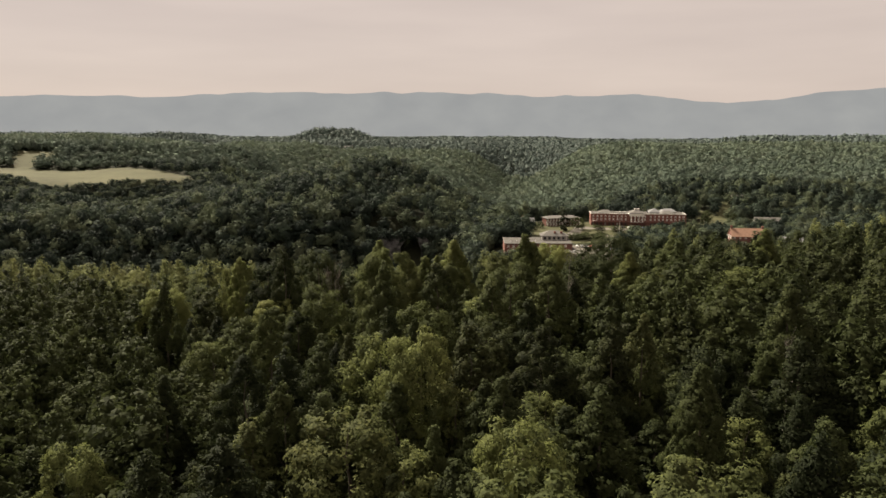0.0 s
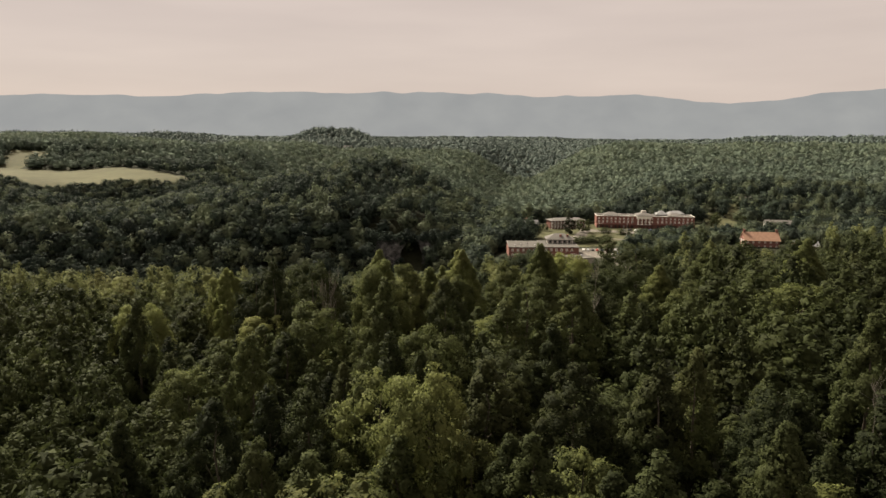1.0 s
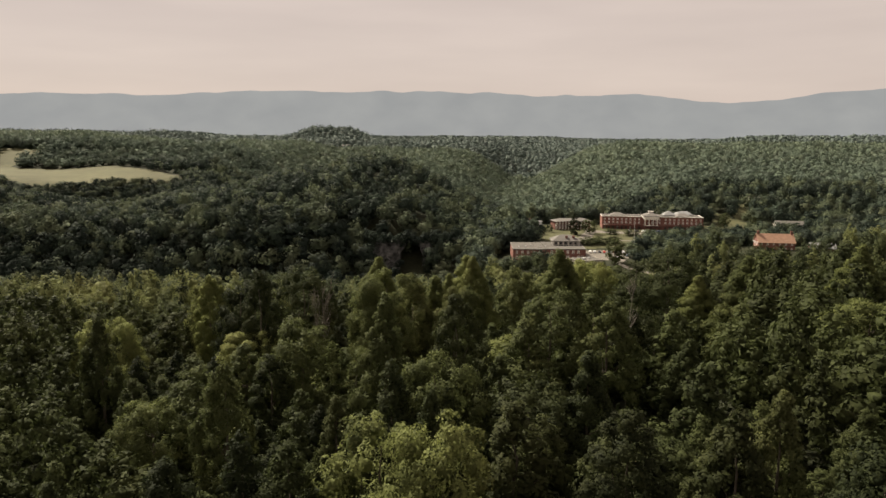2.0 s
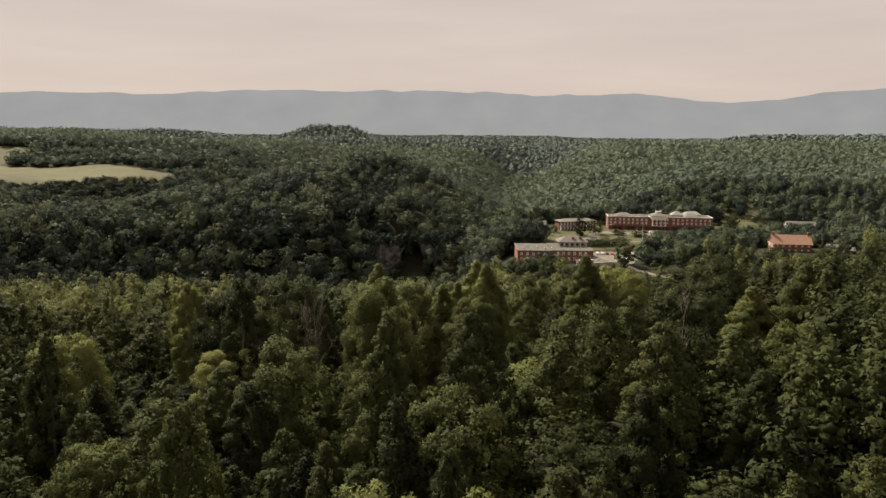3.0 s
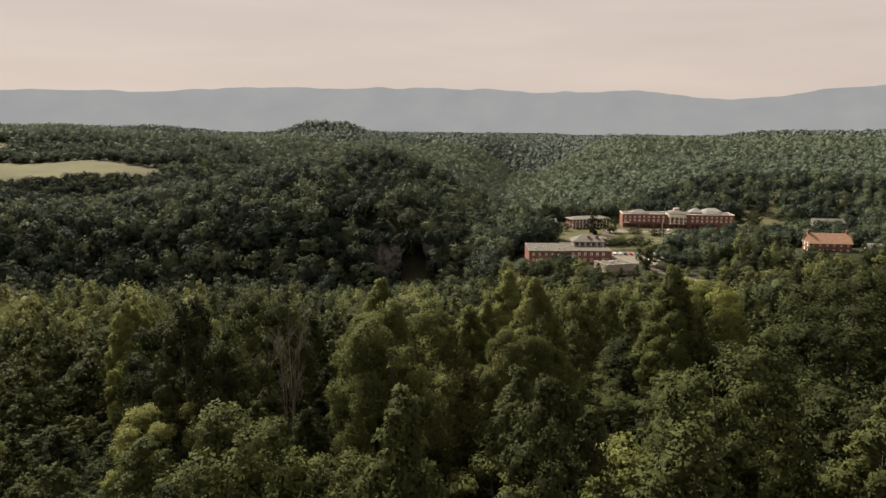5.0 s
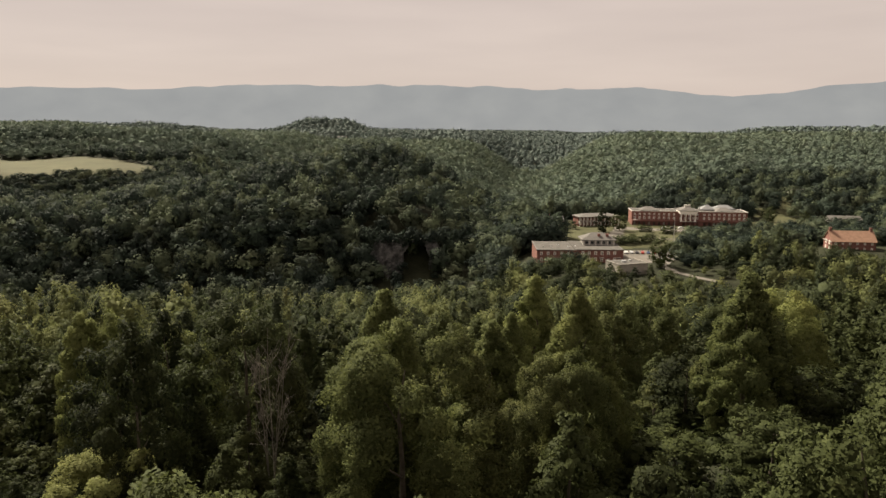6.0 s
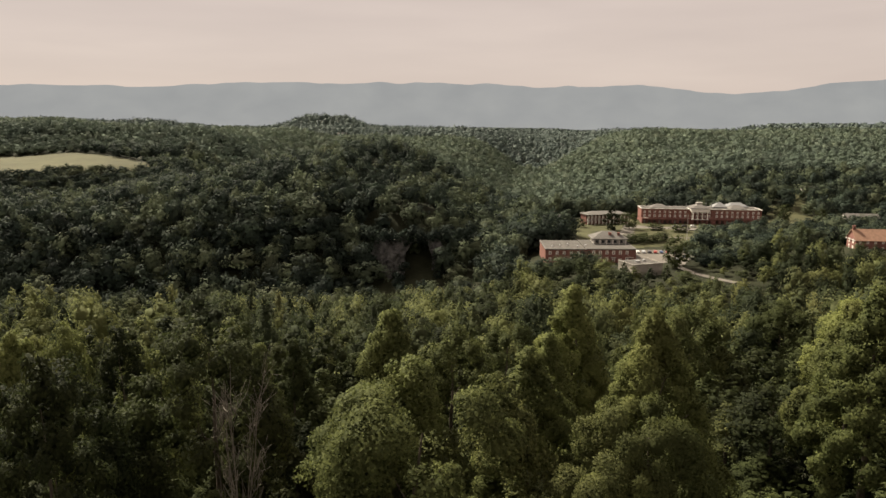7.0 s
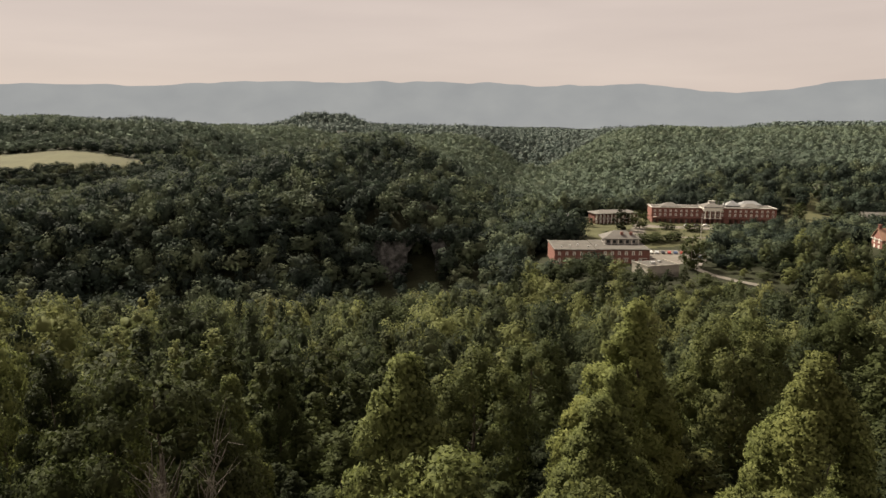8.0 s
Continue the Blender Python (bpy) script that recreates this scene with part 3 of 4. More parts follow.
def plant():
    """The trees that the camera passes nearest, each a thing, and the woods round them."""
    rng = np.random.default_rng(3)
    used = set()

    def put(kind_index, x, y, height, spread, turn, patterns=PATTERNS):
        options = [i for i, k in enumerate(ORDER) if k == KINDS[min(kind_index, 2)]]
        if kind_index > 2:
            model = DARK_PATTERNS[kind_index - 3]
        elif patterns is NEAREST_PATTERNS:
            model = patterns[kind_index]
        else:
            model = patterns[options[rng.integers(0, len(options))]]
        m = pose(x, y, float(land(x, y)), 0, 0, turn) @ Matrix.Diagonal((spread, spread, height / 20, 1))
        if model.name not in used:
            used.add(model.name)
            model.matrix_basis = m
            return
        copy_thing(model, pose(0, 0, 0)).matrix_basis = m

    taken = []
    for x, y, top, spread, kind in CREST + SLOPE + SHOULDER:
        spread = spread if 158 < y < 206 else spread * 0.9
        band = NEAREST_PATTERNS if 155 < y < 180 and -30 < x < 8 else CLOSE_PATTERNS if 158 < y < 206 else FINE_PATTERNS
        put(kind, x, y, top - float(land(x, y)), spread, rng.uniform(0, 360), band)
        taken.append((x, y, 4.2 * spread + 1.2))
    x, y, r2 = spots(-230, 230, 36, 262, 7.3, 21)
    taken = np.array(taken)
    gap = np.sqrt((x[:, None] - taken[None, :, 0]) ** 2 + (y[:, None] - taken[None, :, 1]) ** 2) - taken[None, :, 2]
    ok = gap.min(1) > 0
    x, y = x[ok], y[ok]
    h = 7.5 + 12.5 * r2.uniform(0, 1, len(x)) ** 1.5
    h = h * (1 - 0.38 * smooth(150, 172, y) * (1 - smooth(225, 245, y)) * (1 - smooth(55, 75, np.abs(x + 5))))
    near = np.minimum(np.hypot(x + 12, (y - 168) * 0.9), np.hypot(x - 8, (y - 78) * 1.1) + 4)
    order = np.argsort(near)
    first = order[:300 - len(CREST) - len(SLOPE) - len(SHOULDER)]
    rest = order[300 - len(CREST) - len(SLOPE) - len(SHOULDER):]
    for n, k in enumerate(first):
        put(int(r2.choice((0, 0, 0, 1, 2))), x[k], y[k], h[k], r2.uniform(0.62, 0.95) * (0.5 + 0.5 * h[k] / 14), r2.uniform(0, 360), FINE_PATTERNS if n < 14 else PATTERNS if n < 110 else LIGHT_PATTERNS)
    shapes = [crown_shape(np.random.default_rng(40 + i), ("spire", "column", "dome")[i % 3], 20, 3.5, (5.2, 4.6, 5.6)[i % 3], 20, 7, 800, 0.45) for i in range(6)]
    # Lowered tint on the understory paints the shade between taller crowns.
    wood("woodland", "dense summer broadleaf woodland on the near slope", shapes, x[rest], y[rest], h[rest] / 20, r2.uniform(0.62, 0.98, len(rest)) * (0.5 + 0.5 * h[rest] / 14), r2, LEAF, 0.0, 0.45, -0.08)
    shapes = [crown_shape(np.random.default_rng(50 + i), "dome", 4, 0, 2.9, 6, 5, 150, 0.34) for i in range(5)]
    x, y, r9 = spots(-210, 210, 44, 262, 5.6, 36)
    # Undergrowth tinted lower still, its shade under the trees put into colour.
    wood("undergrowth", "dense leafy undergrowth between the trees", shapes, x, y, r9.uniform(0.5, 1.25, len(x)), r9.uniform(0.8, 1.3, len(x)), r9, LEAF, 0.0, 0.4, -0.1)
    shapes = [crown_shape(np.random.default_rng(64 + i), ("dome", "spire", "dome", "column")[i % 4], 20, 4, (6.0, 5.2, 6.6, 4.8)[i % 4], (12, 16, 14, 12)[i % 4], 8, 1500, 0.34, whole=0.75) for i in range(8)]
    x, y, r3 = spots(-290, 290, 256, 352, 8.6, 28)
    wood("woodland", "green woodland on the lower slope", shapes, x, y, r3.uniform(0.4, 1.15, len(x)), r3.uniform(0.55, 1.12, len(x)), r3, LEAF_VALLEY, 0.0, 1.25, -0.12)
    shapes = [crown_shape(np.random.default_rng(60 + i), ("dome", "spire", "dome", "column")[i % 4], 20, 4, (6.0, 5.2, 6.6, 4.8)[i % 4], (10, 13, 12, 10)[i % 4], 7, 700, 0.48, whole=0.8) for i in range(8)]
    x, y, r3 = spots(-380, 380, 352, 470, 9.0, 22)
    wood("woodland", "green woodland filling the valley", shapes, x, y, r3.uniform(0.45, 1.12, len(x)) * tame(x, y), r3.uniform(0.6, 1.15, len(x)) * (0.62 + 0.38 * tame(x, y)), r3, LEAF_VALLEY, 0.0, 1.25, -0.12)
    shapes = [crown_shape(np.random.default_rng(80 + i), "dome", 17, 3.5, (7.2, 8.2, 6.2, 6.8)[i % 4], (8, 10, 7, 9)[i % 4], 5, 380, 0.62, 0.2, whole=1.5) for i in range(8)]
    x, y, r4 = spots(-560, 560, 470, 800, 11.4, 23)
    bx, by, _ = spots(-560, -200, 600, 740, 6.0, 29)
    gx, gy, _ = spots(-460, -50, 480, 590, 9.4, 34)
    cx, cy, _ = spots(20, 290, 470, 600, 8.0, 35)
    x, y = np.concatenate([x, bx, gx, cx]), np.concatenate([y, by, gy, cy])
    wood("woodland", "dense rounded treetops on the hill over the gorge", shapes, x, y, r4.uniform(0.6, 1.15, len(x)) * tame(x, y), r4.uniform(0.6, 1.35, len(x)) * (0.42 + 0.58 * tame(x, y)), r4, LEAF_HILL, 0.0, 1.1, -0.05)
    shapes = [crown_shape(np.random.default_rng(90 + i), "dome", 16, 3, (6.8, 7.6, 6.0)[i % 3], (6, 7, 5)[i % 3], 4, 70, 1.1, 0.18, whole=2.2) for i in range(6)]
    x, y, r5 = spots(-900, 900, 800, 1300, 10.8, 24)
    # The tint lightens with y, painting haze that thickens with distance.
    wood("woodland", "woods on the farther hills, greyed by painted haze", shapes, x, y, r5.uniform(0.75, 1.06, len(x)) * tame(x, y), r5.uniform(0.9, 1.45, len(x)), r5, LEAF_BACK_HAZE, 0.0, 0.6, 0.3 * smooth(780, 1250, y))
    shapes = [crown_shape(np.random.default_rng(95 + i), "dome", 17, 3, 7.4, 5, 3, 14, 1.4, 0.12, whole=3.0) for i in range(5)]
    x, y, r8 = spots(-1250, 560, 1300, 1850, 12.0, 33)
    wood("woodland", "hazy woods on the farther hilltops", shapes, x, y, r8.uniform(0.5, 1.1, len(x)) * tame(x, y), r8.uniform(0.75, 1.4, len(x)), r8, LEAF_FAR_HAZE)
    shapes = [crown_shape(np.random.default_rng(97 + i), "dome", 17, 2, 7.4, 4, 3, 10, 1.8, 0.15, whole=2.4) for i in range(4)]
    x, y, r6 = spots(-1900, 1900, 1300, 1950, 16.0, 25)
    free = (x > 560) | (y > 1850)
    x, y = x[free], y[free]
    wood("woodland", "hazy far woods", shapes, x, y, r6.uniform(0.6, 1.1, len(x)), r6.uniform(1.0, 1.7, len(x)), r6, LEAF_FAR_HAZE)
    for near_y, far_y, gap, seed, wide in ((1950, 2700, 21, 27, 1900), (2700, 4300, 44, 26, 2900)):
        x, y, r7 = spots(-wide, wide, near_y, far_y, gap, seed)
        wood("woodland", "hazy farthest woods", shapes, x, y, r7.uniform(0.6, 1.2, len(x)), r7.uniform(0.07, 0.13, len(x)) * gap, r7, LEAF_FAR_HAZE)


plant()


# ---- campus: materials ----
BRICK = material("red_brick", (0.2, 0.1, 0.082), 0.9, 0.1, 0.6, 0.28, bump=0.3)
# Brick at four fifths strength: the arcade's shade put into its colour.
BRICK_DARK = material("shaded_brick_arcade", (0.16, 0.08, 0.066), 0.9, 0.1, 0.6, 0.28, bump=0.3)
WHITE = material("white_painted_trim", (0.42, 0.395, 0.36), 0.7, 0.3, 0.8, 0.12)
# A lighter copy of the trim white, lifting shaded fronts through colour.
TRIM = material("shade_lifted_white", (0.78, 0.74, 0.68), 0.6, 0.3, 0.8, 0.08)
ROOF_PALE = material("weathered_pale_roof", (0.125, 0.116, 0.106), 0.9, 0.2, 0.35, 0.2, bump=0.2)
ROOF_GREY = material("grey_slate_roof", (0.17, 0.17, 0.17), 0.8, 0.3, 0.5, 0.25, bump=0.2)
ROOF_ORANGE = material("orange_tile_roof", (0.29, 0.175, 0.12), 0.85, 0.2, 0.7, 0.2, bump=0.3)
ROOF_FLAT = material("gravel_flat_roof", (0.095, 0.088, 0.08), 0.95, 0.1, 0.25, 0.3, bump=0.3)
STUCCO = material("tan_stucco", (0.3, 0.275, 0.235), 0.9, 0.1, 0.4, 0.18, bump=0.2)
CLAPBOARD = material("white_clapboard", (0.45, 0.44, 0.41), 0.8, 0.2, 0.5, 0.12)
PAVING = material("pale_paving", (0.135, 0.122, 0.106), 0.95, 0.1, 0.15, 0.2, bump=0.2)
ASPHALT = material("worn_asphalt", (0.16, 0.15, 0.135), 0.95, 0.1, 0.15, 0.25, bump=0.2)
CONCRETE = material("pale_concrete", (0.28, 0.26, 0.225), 0.9, 0.1, 0.3, 0.2, bump=0.2)
ROCK = material("limestone", (0.085, 0.084, 0.08), 0.95, 0.1, 0.3, 0.85, bump=0.8)
STEEL = material("galvanised_steel", (0.5, 0.5, 0.5), 0.45, 0.5, 1.0, 0.1, metal=0.6)
TYRE = material("black_rubber", (0.03, 0.03, 0.03), 0.9, 0.2, 1.0, 0.2)
GLASS = material("dark_window_glass", (0.03, 0.035, 0.04), 0.08, 0.6, 0.5, 0.3)
DOOR = material("dark_door", (0.07, 0.05, 0.045), 0.6, 0.3, 0.6, 0.2)


def part(name, bm, mat, parent, label="", at=None):
    me = bpy.data.meshes.new(name)
    bm.normal_update()
    bm.to_mesh(me)
    bm.free()
    me.materials.append(mat)
    ob = new(name, me)
    ob.parent = parent
    if at is not None:
        ob.matrix_basis = at
    return tagged(ob, label) if label else ob


def box(bm, x0, x1, y0, y1, z0, z1):
    v = [bm.verts.new(p) for p in ((x0, y0, z0), (x1, y0, z0), (x1, y1, z0), (x0, y1, z0), (x0, y0, z1), (x1, y0, z1), (x1, y1, z1), (x0, y1, z1))]
    for f in ((3, 2, 1, 0), (4, 5, 6, 7), (0, 1, 5, 4), (1, 2, 6, 5), (2, 3, 7, 6), (3, 0, 4, 7)):
        bm.faces.new([v[i] for i in f])
    return bm


def boxes(*dims):
    bm = bmesh.new()
    for d in dims:
        box(bm, *d)
    return bm


def tube(bm, x, y, z0, z1, r0, r1, sides=10):
    lo = [bm.verts.new((x + r0 * math.cos(a), y + r0 * math.sin(a), z0)) for a in (2 * math.pi * i / sides for i in range(sides))]
    hi = [bm.verts.new((x + r1 * math.cos(a), y + r1 * math.sin(a), z1)) for a in (2 * math.pi * i / sides for i in range(sides))]
    for i in range(sides):
        bm.faces.new((lo[i], lo[(i + 1) % sides], hi[(i + 1) % sides], hi[i]))
    bm.faces.new(hi)
    bm.faces.new(lo[::-1])
    return bm


def hip(x0, x1, y0, y1, z, rise, ridge=None, thick=0.35):
    """A hipped roof with a fascia; ridge: half its length, along the longer side."""
    bm = bmesh.new()
    box(bm, x0, x1, y0, y1, z, z + thick)
    cx, cy = (x0 + x1) / 2, (y0 + y1) / 2
    long_x = (x1 - x0) >= (y1 - y0)
    half = max(0.05, abs((x1 - x0) - (y1 - y0)) / 2) if ridge is None else ridge
    a = bm.verts.new((cx - half, cy, z + thick + rise) if long_x else (cx, cy - half, z + thick + rise))
    b = bm.verts.new((cx + half, cy, z + thick + rise) if long_x else (cx, cy + half, z + thick + rise))
    c = [bm.verts.new(p) for p in ((x0, y0, z + thick + 0.004), (x1, y0, z + thick + 0.004), (x1, y1, z + thick + 0.004), (x0, y1, z + thick + 0.004))]
    if long_x:
        for f in ((c[0], c[1], b, a), (c[1], c[2], b), (c[2], c[3], a, b), (c[3], c[0], a)):
            bm.faces.new(f)
    else:
        for f in ((c[0], c[1], a), (c[1], c[2], b, a), (c[2], c[3], b), (c[3], c[0], a, b)):
            bm.faces.new(f)
    return bm


def gable(x0, x1, y0, y1, z, rise, over=0.5):
    """A gabled roof, its ridge along x, as two slabs."""
    bm = bmesh.new()
    cy, t = (y0 + y1) / 2, 0.25
    x0, x1, lo = x0 - over, x1 + over, over * rise / ((y1 - y0) / 2)
    for ya in (y0 - over, y1 + over):
        pts = [(x0, ya, z - lo), (x1, ya, z - lo), (x1, cy, z + rise), (x0, cy, z + rise)]
        lower = [bm.verts.new(p) for p in pts]
        upper = [bm.verts.new((p[0], p[1], p[2] + t)) for p in pts]
        bm.faces.new(lower[::-1])
        bm.faces.new(upper)
        for i in range(4):
            bm.faces.new((lower[i], lower[(i + 1) % 4], upper[(i + 1) % 4], upper[i]))
    bmesh.ops.recalc_face_normals(bm, faces=bm.faces)
    return bm


def pierced(length, z0, z1, holes, deep=0.35, arch=False):
    """A wall along x, facing -y, with rectangular or arched openings (x, z, width, height), all in rows that share z and height."""
    bm = bmesh.new()

    def quad(*pts):
        bm.faces.new([bm.verts.new(p) for p in pts])

    rows = sorted({(z, h) for _, z, _, h in holes})
    level = z0
    for z, h in rows:
        quad((0, 0, level), (length, 0, level), (length, 0, z), (0, 0, z)) if z > level else None
        at = 0.0
        for x, _, w, _ in sorted(o for o in holes if (o[1], o[3]) == (z, h)):
            quad((at, 0, z), (x - w / 2, 0, z), (x - w / 2, 0, z + h), (at, 0, z + h))
            at = x + w / 2
            l, r, t = x - w / 2, x + w / 2, z + h
            if arch:
                s, n = t - w / 2, 8
                pts = [(x - w / 2 * math.cos(math.pi * i / n), s + w / 2 * math.sin(math.pi * i / n)) for i in range(n + 1)]
                for (xa, za), (xb, zb) in zip(pts, pts[1:]):
                    quad((xa, 0, za), (xb, 0, zb), (xb, 0, t + 0.001), (xa, 0, t + 0.001))
                    quad((xa, 0, za), (xa, deep, za), (xb, deep, zb), (xb, 0, zb))
                t = s
            else:
                quad((l, 0, t), (l, deep, t), (r, deep, t), (r, 0, t))
            quad((l, 0, z), (l, deep, z), (l, deep, t), (l, 0, t))
            quad((r, 0, t), (r, deep, t), (r, deep, z), (r, 0, z))
            quad((l, 0, z), (r, 0, z), (r, deep, z), (l, deep, z))
        quad((at, 0, z), (length, 0, z), (length, 0, z + h), (at, 0, z + h))
        level = z + h
    quad((0, 0, level), (length, 0, level), (length, 0, z1), (0, 0, z1))
    return bm


def window_model(w, h, parent, at):
    """A white sash window with its own pane."""
    t = 0.42
    ob = part("window", boxes((-w / 2 - 0.12, w / 2 + 0.12, -0.06, 0.14, -0.22, 0.0), (-w / 2, -w / 2 + t, 0.0, 0.16, 0, h), (w / 2 - t, w / 2, 0.0, 0.16, 0, h),
                              (-w / 2, w / 2, 0.0, 0.16, h - t, h + 0.12), (-w / 2 + t, w / 2 - t, 0.02, 0.14, h / 2 - 0.06, h / 2 + 0.06),
                              (-0.05, 0.05, 0.02, 0.14, 0.0, h - t)), TRIM, parent, "white sash window", at)
    part("pane", boxes((-w / 2 + t, w / 2 - t, 0.17, 0.2, 0, h - t)), GLASS, ob)
    return ob


def windows(parent, holes, turn=0.0, origin=(0, 0, 0), deep=0.12):
    """Windows in all the openings of a wall, sharing their meshes."""
    first = {}
    for x, z, w, h in holes:
        m = pose(*origin, 0, 0, turn) @ pose(x, deep, z)
        if (w, h) not in first:
            first[w, h] = window_model(w, h, parent, m)
        else:
            ob = first[w, h].copy()
            scene.collection.objects.link(ob)
            ob.matrix_basis = m
            for c in first[w, h].children:
                d = c.copy()
                scene.collection.objects.link(d)
                d.parent = ob


def building(name, label, x, y, z, turn, category="building"):
    ob = new(name)
    ob.matrix_basis = pose(x, y, z, 0, 0, turn)
    return tagged(ob, label, category)


# ---- campus: ground ----
def patch(name, label, corners, mat, lift, step=2.0, category="ground"):
    px, py = zip(*corners)
    return tagged(sheet(name, np.arange(min(px), max(px) + step, step), np.arange(min(py), max(py) + step, step), mat, lift,
                        lambda x, y: inside(x, y, corners)), label, category, kind="structure")


patch("lawn", "sunburnt lawn on the campus slope", [(62, 528), (100, 528), (130, 535), (215, 560), (240, 610), (235, 640), (70, 640), (60, 590)], LAWN, 0.12, 2.5, "lawn")
patch("lawn", "rough grassy slope beside the brick building", [(214, 604), (258, 606), (268, 650), (240, 692), (232, 645)], LAWN, 0.15, 2.5, "lawn")
patch("parking_lot", "pale worn asphalt parking lot", [(90, 484), (112, 484), (136, 512), (132, 524), (94, 522)], PAVING, 0.2, 1.5, "parking lot")
patch("drive", "pale drive along the brick building", [(112, 596), (150, 588), (208, 583), (208, 592), (150, 598), (128, 606), (112, 612)], PAVING, 0.2, 1.5, "road")
patch("drive", "pale curving access drive", [(96, 560), (106, 556), (118, 600), (112, 604)], PAVING, 0.24, 1.5, "road")
patch("path", "pale path across the lawn", [(120, 556), (160, 550), (160, 553), (120, 559)], PAVING, 0.24, 1.0, "path")


def lane():
    """A narrow pale road winding down from the lot into the woods."""
    way = LANE
    pts = []
    for (x0, y0), (x1, y1) in zip(way, way[1:]):
        for k in range(6):
            pts.append((x0 + (x1 - x0) * k / 6, y0 + (y1 - y0) * k / 6))
    bm = bmesh.new()
    rows = []
    for k, (x, y) in enumerate(pts):
        xa, ya = pts[max(k - 1, 0)]
        xb, yb = pts[min(k + 1, len(pts) - 1)]
        l = math.hypot(xb - xa, yb - ya)
        nx, ny = -(yb - ya) / l, (xb - xa) / l
        rows.append([bm.verts.new((x + nx * s, y + ny * s, float(land(x + nx * s, y + ny * s)) + 0.3)) for s in (-1.8, 1.8)])
    for (a, b), (c, d) in zip(rows, rows[1:]):
        bm.faces.new((a, b, d, c))
    me = bpy.data.meshes.new("road")
    bm.to_mesh(me)
    bm.free()
    me.materials.append(PAVING)
    tagged(new("road", me), "narrow pale road winding down into the woods", "road", kind="structure")


lane()


# ---- campus: the long brick building ----
def main_building():
    b = building("main_building", "long three-storey red brick building with white portico and arcade", 128.6, 622.0, -0.9, -6.8)
    b.scale = (0.955, 1, 0.89)
    L, D, H = 84.0, 17.0, 11.6
    bay = 3.6
    ups = [(2.2 + bay * i, z, 1.5, h) for i in range(9) for z, h in ((4.9, 2.1), (8.0, 1.8))]
    ups += [(L - 2.2 - bay * i, z, 1.5, h) for i in range(9) for z, h in ((4.9, 2.1), (8.0, 1.8))]
    mid = [(36.0 + 3.0 * i, z, 1.4, h) for i in range(5) for z, h in ((4.9, 2.1), (8.0, 1.8))]
    part("wall", pierced(L, 4.2, H - 0.5, ups + mid), BRICK, b)
    windows(b, ups + mid)
    part("wall", boxes((0, L, 0.36, D, -1.5, H - 0.6)), BRICK, b)
    arches = [(2.2 + bay * i, 0.1, 2.5, 3.3) for i in range(9)] + [(L - 2.2 - bay * i, 0.1, 2.5, 3.3) for i in range(9)]
    arches += [(37.2 + 3.2 * i, 0.1, 2.2, 3.3) for i in range(4)]
    part("arcade", pierced(L, -1.5, 4.0, arches, 0.6, True), BRICK_DARK, b, "brick arcade with round arches", pose(0, -3.2, 0))
    part("arcade_end", boxes((-0.003, 0.5, -3.2, 0.36, -1.5, 4.0), (L - 0.5, L + 0.003, -3.2, 0.36, -1.5, 4.0)), BRICK_DARK, b)
    part("terrace", boxes((-0.1, L + 0.1, -3.4, 0.0, 4.0, 4.22)), BRICK_DARK, b)
    for i in range(18):
        x = 2.2 + bay * i if i < 9 else L - 2.2 - bay * (i - 9)
        part("door", boxes((x - 0.8, x + 0.8, 0.28, 0.34, 0.1, 2.6)), DOOR if i % 3 else WHITE, b)
    part("cornice", boxes((-0.35, L + 0.35, -0.35, 0.5, H - 0.5, H), (-0.35, 0.5, 0.5, D + 0.3, H - 0.5, H), (L - 0.5, L + 0.35, 0.5, D + 0.3, H - 0.5, H),
                          (0.5, L - 0.5, D - 0.5, D + 0.3, H - 0.5, H)), WHITE, b, "white cornice")
    part("roof", boxes((0.5, L - 0.5, 0.5, D - 0.5, H - 0.7, H - 0.3)), ROOF_FLAT, b)
    for x0, x1, rise, mat in ((6.4, 20.2, 2.6, ROOF_PALE), (62.0, 74.5, 2.4, ROOF_PALE)):
        part("pavilion_roof", hip(x0, x1, 1.5, 13.0, H - 0.1, rise, 2.0), mat, b, "pale hipped pavilion roof")
    part("pavilion_roof", hip(52.6, 63.6, 9, 19.5, H + 0.2, 3.4, 0.4), ROOF_GREY, b, "grey slate pyramid roof")
    part("pavilion_roof", hip(64.0, 79.0, 14, 25.0, H + 0.2, 2.8, 3.0), ROOF_GREY, b, "grey slate hipped roof")
    part("wing", boxes((53.2, 63.0, 17.0, 19.0, -1.5, H + 0.2), (64.6, 78.4, 17.0, 24.4, -1.5, H + 0.2)), BRICK, b)
    # portico
    part("portico_floor", boxes((34.4, 46.4, -5.4, -3.4, 3.9, 4.3)), WHITE, b)
    for i in range(4):
        x = 35.4 + i * 3.3
        part("column", tube(tube(boxes((x - 0.55, x + 0.55, -5.25, -4.15, 4.3, 4.6), (x - 0.55, x + 0.55, -5.25, -4.15, 9.5, 9.8)), x, -4.7, 4.6, 9.0, 0.42, 0.36, 12),
                            x, -4.7, 9.0, 9.5, 0.36, 0.5, 12), TRIM, b, "tall white column")
        part("pier", boxes((x - 0.6, x + 0.6, -5.3, -4.1, -1.5, 3.9)), BRICK_DARK, b)
    part("entablature", boxes((34.4, 46.4, -5.4, -0.4, 9.8, 11.0)), TRIM, b, "white entablature")
    part("portico_roof", hip(33.4, 47.4, -5.8, 9.0, 12.4, 2.8, 2.0), ROOF_PALE, b, "pale hipped portico roof")
    part("portico_attic", boxes((33.8, 47.0, -5.3, 8.4, 11.05, 12.38)), TRIM, b)
